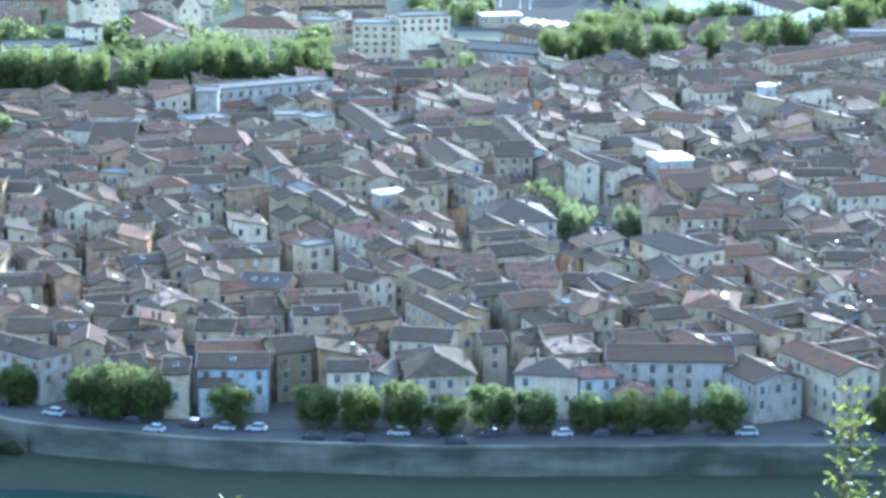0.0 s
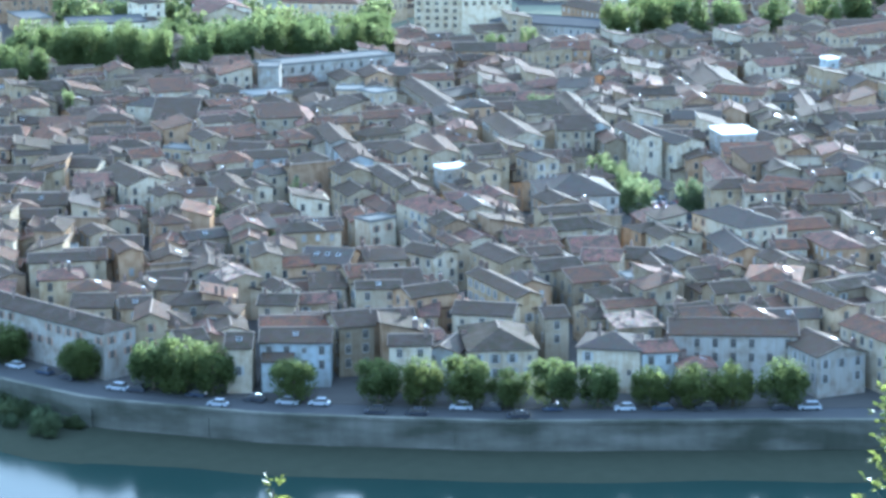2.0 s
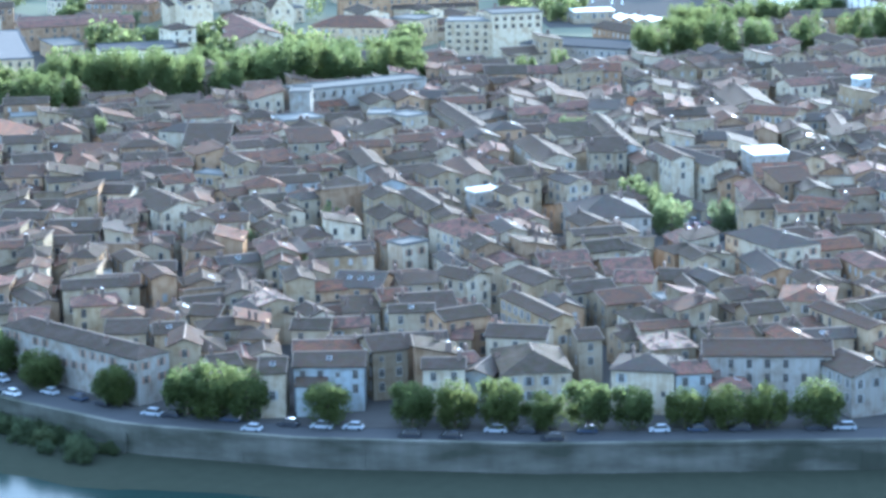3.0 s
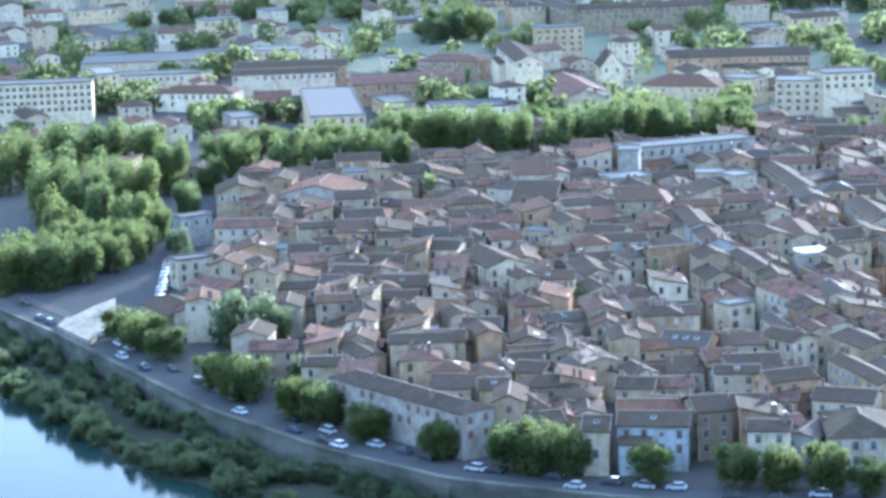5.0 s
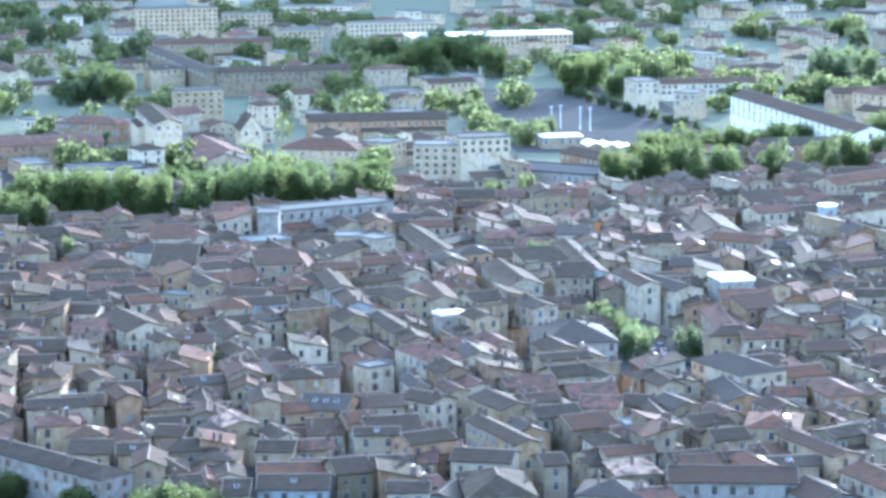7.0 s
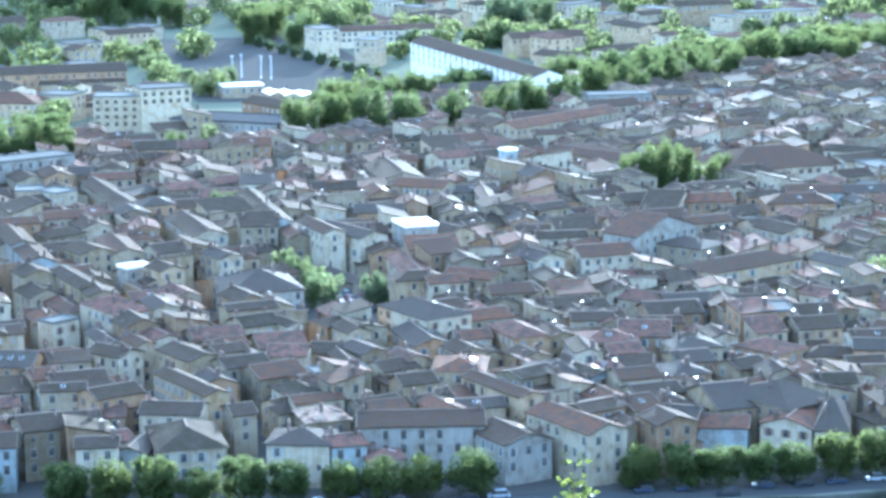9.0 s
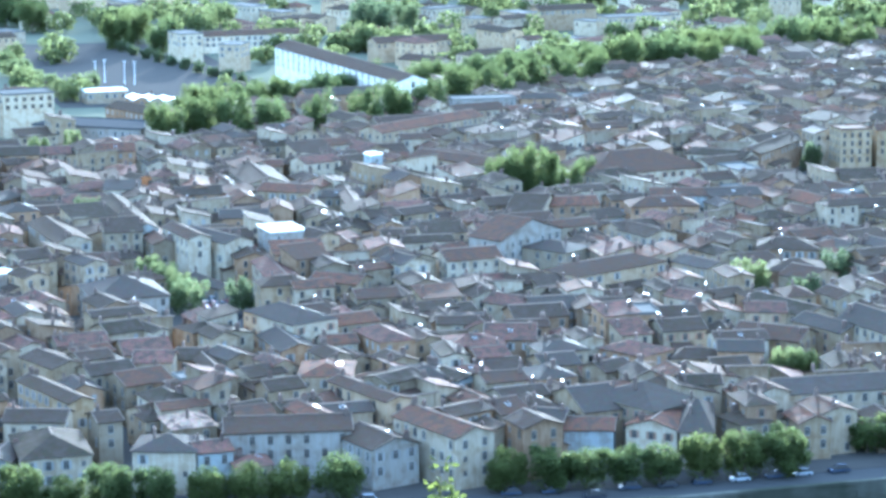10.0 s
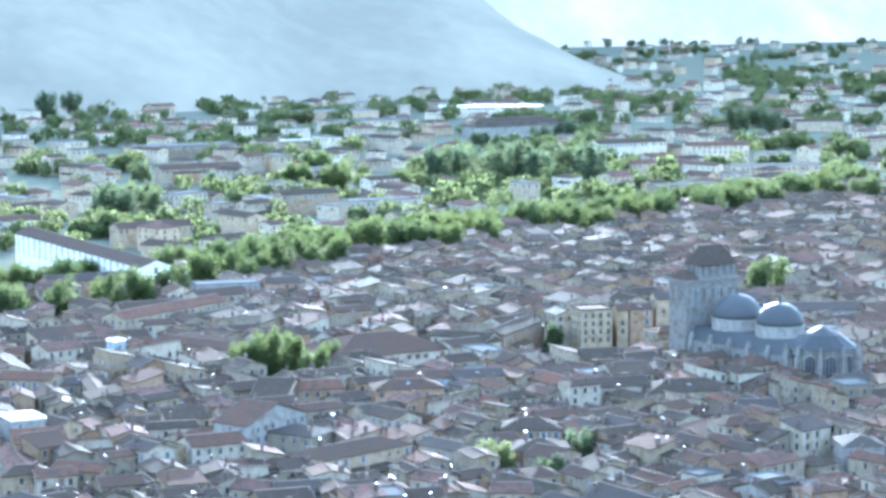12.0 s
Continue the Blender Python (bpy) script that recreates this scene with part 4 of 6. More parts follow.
house(234.8, 569.1, 12.9, 12.0, 11, 24, "gable", wall=STONE)
house(284.5, 859.9, 11.6, 12.0, 15, 2, "flat", wall=OCHRE, bay=2.6, roof=TILE, floors=4, front=0, pane=WINDOWS[1])
house(296.9, 863.9, 4.1, 9, 14, -6, "gable", wall=OCHRE, floors=3, front=0)
house(304.5, 865.6, 8.7, 10, 14, -6, "gable", wall=PLASTER, floors=3, front=0)
house(314.4, 868.9, 5.8, 10, 17, -6, "gable", wall=OCHRE, floors=3, front=0)
house(326.0, 880.2, 7.8, 10, 16, -6, "gable", wall=OCHRE, floors=2, front=0)
house(252.9, 856.8, 39.5, 10.0, 10, 53, "gable", floors=1)
house(230.5, 832.2, 21.5, 10.0, 9, 23, "gable", wall=WHITEWASH, floors=1)
house(198.1, 835.1, 45.6, 30.0, 8, 15, "hip", floors=1)
house(-60.9, 838.6, 47.9, 12.0, 14, 31, "flat", wall=STONE, bay=3.6, roof=FLAT_ROOF, front=0, floors=1)
house(-170.3, 769.4, 22.0, 23.8, 10, 89, "gable", wall=STONE, slope=0.24, floors=1)
house(-199.4, 776.6, 16.0, 15.2, 9, 105, "gable", floors=1)
house(-180.0, 707.6, 17.9, 9.0, 10, 8, "gable", roof=RED_TILE, wall=WHITEWASH)
house(-171.6, 680.6, 10.0, 12.5, 8, 109, "gable")
house(-166.9, 713.9, 11.2, 10.0, 9, 23, "hip", roof=RED_TILE)
house(-143.6, 702.8, 11.0, 9.0, 11, 4, "hip")
house(-163.6, 657.5, 7.3, 8.0, 8, 25, "flat", wall=WHITEWASH)
house(-185.8, 666.0, 10.7, 6.0, 8, 39, "flat", wall=WHITEWASH)
house(-92.4, 707.8, 10.1, 6.0, 8, -26, "flat", wall=OCHRE)
house(-111.5, 780.5, 12.3, 10.0, 9, -21, "hip", wall=WHITEWASH, floors=1)
house(-100.5, 764.4, 13.5, 26.9, 9, 178, "gable", wall=WHITEWASH, floors=1)
house(-18.5, 612.3, 10.1, 17.8, 11, 29, "hip", roof=RED_TILE, wall=WHITEWASH)
house(-7.4, 583.4, 11.4, 6.8, 10, 113, "gable", roof=RED_TILE)
house(-29.2, 644.1, 24.9, 6.6, 12, 110, "gable", wall=OCHRE)
house(-14.5, 662.3, 7.5, 5.0, 11, 32, "flat", wall=STONE, roof=WHITE_SHEET)
house(-60.5, 742.3, 31.3, 6.6, 11, 102, "gable", wall=OCHRE, floors=1)
house(-54.0, 717.0, 28.2, 6.5, 10, 103, "gable")
house(-48.4, 706.9, 26.0, 7.1, 12, 103, "gable", wall=STONE)
house(-42.4, 686.1, 24.3, 7.6, 11, 103, "gable", wall=BLUEWALL)
house(-40.9, 789.9, 8.4, 10.0, 11, 41, "flat", wall=WHITEWASH, floors=1)
house(-16.6, 798.1, 13.7, 9.0, 9, 54, "gable", floors=1)
house(21.1, 765.9, 29.6, 6.9, 11, 98, "gable", wall=STONE, floors=1)
house(25.3, 730.9, 25.4, 6.9, 12, 99, "gable", wall=BLUEWALL, floors=1)
house(29.8, 715.8, 24.0, 6.7, 10, 99, "gable")
house(57.6, 747.0, 14.4, 10.0, 10, -4, "gable", roof=SLATE, floors=1)
house(-79.4, 521.9, 6.5, 9.0, 9, 9, "gable")
house(-90.9, 581.5, 9.2, 9.0, 9, 7, "gable")
house(-67.6, 692.0, 12.6, 9.0, 9, 12, "gable", wall=BLUEWALL)
house(-72.1, 650.1, 19.9, 7.8, 9, 109, "gable")
house(-39.7, 543.2, 7.5, 8.0, 8, 8, "shed", wall=WHITEWASH)
house(-20.1, 585.0, 16.3, 5.0, 9, 109, "gable", wall=WHITEWASH)
house(90.5, 561.3, 13.0, 6.5, 9, 93, "gable")
house(113.1, 551.3, 9.0, 10.0, 8, 10, "gable", roof=SLATE)
house(118.0, 598.6, 13.7, 11.0, 9, 6, "gable")
house(54.3, 576.9, 19.1, 9.2, 9, 101, "gable")
house(74.6, 780.8, 17.2, 11.0, 12, -27, "gable", floors=1)
house(89.6, 785.4, 16.9, 10.0, 9, 10, "gable", roof=SLATE, floors=1)
house(138.4, 756.0, 13.4, 10.0, 10, 14, "gable", floors=1)
house(139.7, 839.2, 38.3, 11.0, 11, -50, "gable", wall=PLASTER, floors=1)
house(138.7, 924.4, 60.0, 11.0, 12, 42, "gable", floors=1)
house(168.3, 707.5, 14.8, 10.0, 10, 25, "gable", wall=WHITEWASH)
house(161.7, 616.6, 10.0, 8.3, 9, 113, "gable", wall=WHITEWASH)
house(157.7, 553.3, 10.5, 10.0, 9, -14, "gable")
house(139.6, 679.1, 15.5, 12.0, 10, -47, "hip", roof=SLATE)
house(-82.7, 795.5, 7.2, 9.0, 9, 0, "gable", floors=1)
house(-76.0, 804.8, 6.7, 11.0, 17, 0, "flat", wall=STONE, floors=1)
house(-116.0, 719.0, 10.1, 9.0, 8, 16, "gable", roof=RED_TILE)
house(-66.0, 655.8, 8.0, 5.8, 8, 113, "gable", wall=WHITEWASH)
house(-48.7, 800.6, 10.9, 9.0, 10, 0, "flat", wall=OCHRE, floors=1)
house(-23.6, 790.1, 52.4, 7.9, 10, 105, "gable", floors=1)
house(2.3, 728.7, 34.8, 10.5, 10, 103, "gable", floors=1)
house(-19.3, 699.4, 26.8, 9.3, 10, 102, "gable")
house(68.5, 821.5, 35.9, 14.6, 10, 96, "gable", floors=1)
house(93.1, 775.3, 43.7, 5.0, 10, 89, "gable", wall=WHITEWASH, floors=1)
house(115.7, 560.7, 11.8, 10.0, 9, 9, "hip", roof=SLATE)
house(123.0, 539.1, 8.3, 8.0, 9, 28, "gable")
house(170.8, 569.7, 17.1, 12.0, 8, -38, "gable")
house(214.7, 768.7, 9.4, 8.0, 10, 12, "flat", wall=WHITEWASH, floors=1)
house(195.9, 702.7, 9.0, 9.8, 9, 116, "gable")
house(199.0, 633.7, 10.3, 12.0, 9, -55, "gable")
house(209.0, 619.1, 10.0, 10.3, 9, 93, "gable", wall=OCHRE)
house(228.4, 598.5, 8.4, 7.0, 9, 23, "flat", wall=WHITEWASH)
house(250.0, 607.8, 16.4, 12.0, 10, 26, "hip", roof=RED_TILE)
house(164.6, 960.8, 22.2, 11.0, 12, 23, "gable", floors=1)
house(129.6, 687.6, 12.0, 26.4, 13, 130, "gable", wall=STONE)
house(-175.7, 613.3, 20.5, 12.0, 6, -53, "hip", wall=PLASTER)
house(-171.0, 641.0, 14.0, 10.0, 6, -28, "gable")
house(-201.7, 726.8, 10.9, 5.0, 9, 45, "flat", wall=STONE, floors=1)
house(-192.9, 771.7, 24.4, 9.0, 7, -26, "gable", wall=PLASTER, floors=1)
house(-179.5, 804.6, 28.0, 9.0, 7, -24, "gable", wall=PLASTER, floors=1)
house(-181.6, 713.4, 17.9, 10.0, 7.5, -14, "hip")
house(-63.7, 797.5, 14.4, 9.0, 9, 18, "gable", floors=1)
house(-47.1, 787.9, 11.0, 9.0, 9, 30, "gable", floors=1)
house(-69.6, 827.1, 11.0, 9.0, 9, 26, "gable", floors=1)
house(115.5, 678.6, 16.0, 9.0, 9, 37, "gable", wall=WHITEWASH)
house(109.2, 685.7, 12.0, 7.7, 9, 35, "gable", wall=WHITEWASH)
house(172.4, 706.7, 16.7, 10.0, 9, -70, "gable", wall=WHITEWASH)
house(224.7, 581.0, 14.7, 9.0, 9, 22, "gable", wall=WHITEWASH)
house(237.9, 573.4, 8.1, 12.0, 12, 22, "flat", wall=STONE, floors=3)
house(170.7, 617.8, 10.0, 8.8, 8, 21, "gable", wall=WHITEWASH)
house(252.1, 772.7, 12.0, 11.9, 8, 118, "gable", wall=WHITEWASH, floors=1)
house(231.7, 840.8, 21.6, 10.0, 10, -39, "gable", wall=WHITEWASH, floors=1)
house(258.6, 874.0, 21.0, 10.0, 10, 30, "gable", wall=WHITEWASH, floors=1)
house(61.3, 612.9, 12.0, 12.4, 8, 24, "gable", wall=WHITEWASH)

house(373.0, 868.0, 36.0, 14.0, 11, -6, "gable", wall=STONE, roof=SLATE, floors=2)

# ---- the newer town beyond the boulevard ----
NEW_TOWN = {"group": "buildings beyond the boulevard", "name": "building"}
house(132.3, 1104.7, 153.7, 14.0, 15, -76, "gable", wall=WHITE_RENDER, roof=TILE, bay=7.0, pane=COLLEGE_WINDOW, floors=3, **NEW_TOWN)
house(37.3, 1006.3, 33.0, 12.0, 9, -57, "gable", wall=PLASTER, roof=TILE, floors=1, **NEW_TOWN)
house(20.4, 980.9, 47.1, 24.0, 7, -29, "flat", wall=STONE, roof=DARK_ROOF, floors=1, **NEW_TOWN)
house(69.4, 1258.7, 12.0, 18.0, 14, 17, "flat", wall=NEW_RENDER, roof=FLAT_ROOF, floors=2, **NEW_TOWN)
house(107.9, 1299.8, 55.9, 13.0, 9, 7, "gable", wall=NEW_RENDER, roof=TILE, floors=2, **NEW_TOWN)
house(90.2, 1210.4, 11.2, 14.0, 13, -24, "flat", wall=NEW_RENDER, roof=FLAT_ROOF, floors=2, **NEW_TOWN)
house(95.6, 1061.9, 93.1, 10.0, 6, -75, "gable", wall=PLASTER, roof=TILE, floors=2, **NEW_TOWN)
house(-280.9, 1032.0, 34.9, 14.0, 8, -4, "hip", wall=NEW_RENDER, roof=TILE, floors=2, **NEW_TOWN)
house(-242.5, 1006.0, 14.9, 12.0, 9, 16, "gable", wall=PLASTER, floors=2, **NEW_TOWN)
house(-257.1, 1106.2, 49.9, 12.0, 10, 11, "gable", wall=PLASTER, roof=TILE, floors=2, **NEW_TOWN)
house(-193.6, 1047.1, 48.4, 14.0, 10, 20, "gable", wall=PLASTER, roof=RED_TILE, floors=2, **NEW_TOWN)
house(-157.5, 983.2, 30.3, 22.0, 8, 15, "flat", wall=NEW_RENDER, roof=DARK_ROOF, floors=1, **NEW_TOWN)
house(-113.5, 984.2, 18.0, 18.9, 11, 116, "gable", wall=NEW_RENDER, roof=RED_TILE, floors=2, **NEW_TOWN)
house(-74.2, 1030.1, 34.3, 20.0, 10, -12, "hip", wall=NEW_RENDER, roof=TILE, floors=2, **NEW_TOWN)
house(-50.4, 1038.7, 14.6, 14.0, 11, -29, "flat", wall=NEW_RENDER, roof=FLAT_ROOF, floors=2, **NEW_TOWN)
house(-186.9, 1131.6, 30.5, 14.0, 9, -12, "hip", wall=PLASTER, roof=RED_TILE, floors=2, **NEW_TOWN)
house(-48.4, 1202.5, 12.0, 11.8, 12, 116, "gable", wall=OCHRE, floors=2, **NEW_TOWN)
house(-57.5, 1130.5, 62.5, 16.0, 10, 9, "gable", wall=PLASTER, roof=TILE, floors=2, **NEW_TOWN)
house(-147.1, 1202.3, 23.3, 12.0, 16, 14, "flat", wall=OCHRE, roof=FLAT_ROOF, floors=4, pane=BIG_WINDOW, bay=3.4, **NEW_TOWN)
house(-128.3, 1584.8, 25.8, 12.0, 14, 19, "flat", wall=NEW_RENDER, roof=FLAT_ROOF, floors=3, pane=BIG_WINDOW, **NEW_TOWN)
house(-24.5, 1005.3, 21.8, 14.0, 14, -6, "flat", wall=NEW_RENDER, bay=3.2, pane=BIG_WINDOW, floors=4, **NEW_TOWN)
house(-8.9, 1005.8, 20.3, 15.0, 17, 14, "flat", wall=NEW_RENDER, bay=3.2, pane=BIG_WINDOW, **NEW_TOWN)
house(-111.3, 1089.9, 18.0, 9.7, 11, 104, "gable", wall=NEW_RENDER, slope=1.2, floors=1, **NEW_TOWN)
house(-117.2, 1014.0, 51.8, 17.7, 11, 109, "gable", wall=NEW_RENDER, roof=RED_TILE, floors=1, **NEW_TOWN)
house(-151.6, 1094.3, 68.6, 11.8, 16, 105, "gable", wall=NEW_RENDER, floors=1, **NEW_TOWN)
house(-117.7, 1333.1, 71.4, 14.0, 13, 14, "gable", **NEW_TOWN)
house(-178.7, 1395.8, 162.1, 9.9, 13, 109, "gable", floors=1, **NEW_TOWN)
house(-175.2, 1508.7, 71.1, 12.0, 13, 14, "gable", floors=1, **NEW_TOWN)
house(-217.6, 1673.0, 53.1, 15.0, 22, 14, "flat", wall=NEW_RENDER, bay=3.4, pane=BIG_WINDOW, floors=5, **NEW_TOWN)
house(-175.6, 1718.0, 33.3, 14.0, 15, 14, "flat", wall=NEW_RENDER, bay=3.4, pane=BIG_WINDOW, floors=3, **NEW_TOWN)
house(-336.3, 1453.9, 23.8, 14.0, 30, -6, "flat", wall=OCHRE, bay=3.4, pane=BIG_WINDOW, floors=7, **NEW_TOWN)
house(-387.1, 1469.0, 45.7, 12.0, 20, 4, "flat", wall=OCHRE, bay=3.4, pane=BIG_WINDOW, floors=5, **NEW_TOWN)
house(-476.3, 1584.5, 19.5, 12.0, 24, -6, "flat", wall=OCHRE, bay=3.4, floors=5, **NEW_TOWN)
house(-340.2, 1155.9, 59.1, 36.0, 8, 14, "flat", wall=NEW_RENDER, roof=CONCRETE, floors=1, **NEW_TOWN)
house(-321.9, 1113.0, 50.1, 16.0, 6, 14, "flat", wall=NEW_RENDER, roof=FLAT_ROOF, floors=1, **NEW_TOWN)
house(-277.6, 1202.5, 37.1, 18.0, 7, 14, "flat", wall=NEW_RENDER, roof=FLAT_ROOF, floors=1, **NEW_TOWN)
house(-340.0, 993.5, 46.9, 14.0, 17, 14, "flat", wall=NEW_RENDER, bay=2.6, pane=BIG_WINDOW, floors=4, **NEW_TOWN)
house(-208.1, 962.9, 20.8, 86.5, 12, 15, "flat", wall=NEW_RENDER, roof=CONCRETE, floors=1, **NEW_TOWN)
house(-197.7, 1057.0, 42.5, 10.0, 10, 14, "gable", roof=RED_TILE, floors=1, **NEW_TOWN)
house(-255.0, 1080.0, 45.3, 10.0, 10, 14, "gable", floors=1, **NEW_TOWN)
house(-235.6, 913.7, 14.5, 9.0, 8, 14, "hip", floors=1, **NEW_TOWN)
house(-9.4, 1570.8, 102.3, 26.0, 12, 14, "flat", wall=NEW_RENDER, roof=WHITE_SHEET, pane=BIG_WINDOW, **NEW_TOWN)
house(-72.8, 1620.8, 55.1, 14.0, 16, 14, "flat", wall=NEW_RENDER, pane=BIG_WINDOW, floors=4, **NEW_TOWN)
house(-128.7, 1626.3, 18.6, 14.0, 12, 14, "flat", wall=NEW_RENDER, pane=BIG_WINDOW, **NEW_TOWN)
house(-137.7, 1857.9, 57.5, 15.0, 10, 4, "flat", wall=NEW_RENDER, floors=1, **NEW_TOWN)
# fairground tents and a canopy, built as low white-roofed houses
house(25.0, 1103.0, 18.1, 10.0, 5, 11, "flat", roof=WHITE_SHEET, floors=1, **NEW_TOWN)
house(38.8, 1088.2, 13.0, 6.7, 3.5, 104, "gable", roof=WHITE_SHEET, floors=1, **NEW_TOWN)
house(45.3, 1085.0, 13.0, 6.2, 3.5, 104, "gable", roof=WHITE_SHEET, floors=1, **NEW_TOWN)
house(51.7, 1080.9, 13.0, 6.0, 3.5, 104, "gable", roof=WHITE_SHEET, floors=1, **NEW_TOWN)
house(127.9, 1038.1, 47.5, 12.0, 10, 14, "gable", floors=1, **NEW_TOWN)
house(557.2, 1882.6, 79.6, 20.0, 16, 14, "hip", wall=STONE, pane=TALL_WINDOW, floors=1, **NEW_TOWN)
house(629.5, 2195.4, 95.3, 16.0, 10, -6, "flat", roof=WHITE_SHEET, wall=NEW_RENDER, floors=1, **NEW_TOWN)
house(481.5, 2183.8, 73.0, 30.0, 9, 14, "flat", wall=NEW_RENDER, floors=1, **NEW_TOWN)
house(480.2, 2047.3, 80.5, 30.0, 9, 14, "flat", wall=NEW_RENDER, floors=1, **NEW_TOWN)
house(634.9, 1645.1, 45.0, 12.0, 13, -6, "gable", wall=NEW_RENDER, bay=3.4, floors=3, **NEW_TOWN)
house(661.0, 1601.9, 24.1, 14.0, 10, -6, "flat", wall=NEW_RENDER, floors=1, **NEW_TOWN)
house(580.2, 1674.3, 56.2, 14.0, 14, 13, "gable", wall=NEW_RENDER, floors=1, **NEW_TOWN)
house(522.6, 1408.2, 42.8, 10.0, 8, 10, "flat", floors=1, **NEW_TOWN)
house(316.0, 1323.5, 40.8, 14.0, 12, 12, "flat", wall=NEW_RENDER, floors=1, **NEW_TOWN)
house(180.0, 1240.6, 40.4, 12.0, 10, 14, "gable", wall=OCHRE, floors=1, **NEW_TOWN)
house(261.3, 1592.5, 56.2, 12.0, 10, 14, "gable", floors=1, **NEW_TOWN)
house(286.4, 1374.6, 34.9, 12.0, 12, 13, "gable", floors=1, **NEW_TOWN)
house(284.7, 1802.1, 77.1, 20.0, 9, 14, "flat", roof=FLAT_ROOF, floors=1, **NEW_TOWN)
house(372.8, 1826.4, 30.7, 5.0, 9, 6, "flat", roof=WHITE_SHEET, floors=1, **NEW_TOWN)
house(835.2, 1929.9, 40.1, 10.0, 9, -6, "gable", wall=NEW_RENDER, floors=1, **NEW_TOWN)
house(625.5, 1515.4, 61.2, 16.0, 9, -6, "flat", wall=NEW_RENDER, floors=1, **NEW_TOWN)


# ---- the cathedral: a massive west tower, two lead-covered domes and an apse ringed by chapels ----
def dome_solid(r, drum, rise):
    prof = [(r * 1.03, 0), (r * 1.03, drum), (r * 1.07, drum), (r * 1.07, drum + 0.5)]
    wall = Shape().tube(prof, 28)
    cap = [(r * 1.02 * math.cos(a), drum + 0.5 + rise * math.sin(a)) for a in [i * math.pi / 2 / 9 for i in range(9)]] + [(0.5, drum + 0.5 + rise * 1.0), (0.35, drum + rise + 2.2), (0.05, drum + rise + 3.0)]
    lead = Shape().tube(cap, 28)
    return wall, lead


def arch_window(w, h, mats):
    """A tall round-headed window on a wall that faces -y: stone surround and a sunk dark pane."""
    def head(a, n=8):
        return [(-a, -h / 2), (a, -h / 2)] + [(a * math.cos(math.pi * i / n), h / 2 - w / 2 + a * math.sin(math.pi * i / n)) for i in range(n + 1)]
    s = Shape()
    for a, front, slot in ((w / 2 + 0.35, -0.25, 0), (w / 2, -0.27, 1)):
        ring = head(a)
        n = len(ring)
        v = [(p, y, q) for y in (0.1, front) for p, q in ring]
        s.add(v, [tuple(range(n, 2 * n))] + [((i + 1) % n, i, n + i, n + (i + 1) % n) for i in range(n)], slot)
    for q in (-w / 6, w / 6):
        s.box(q - 0.07, q + 0.07, -0.33, -0.2, -h / 2, h / 2 - w * 0.2)
    return Solid(s, mats, "window")


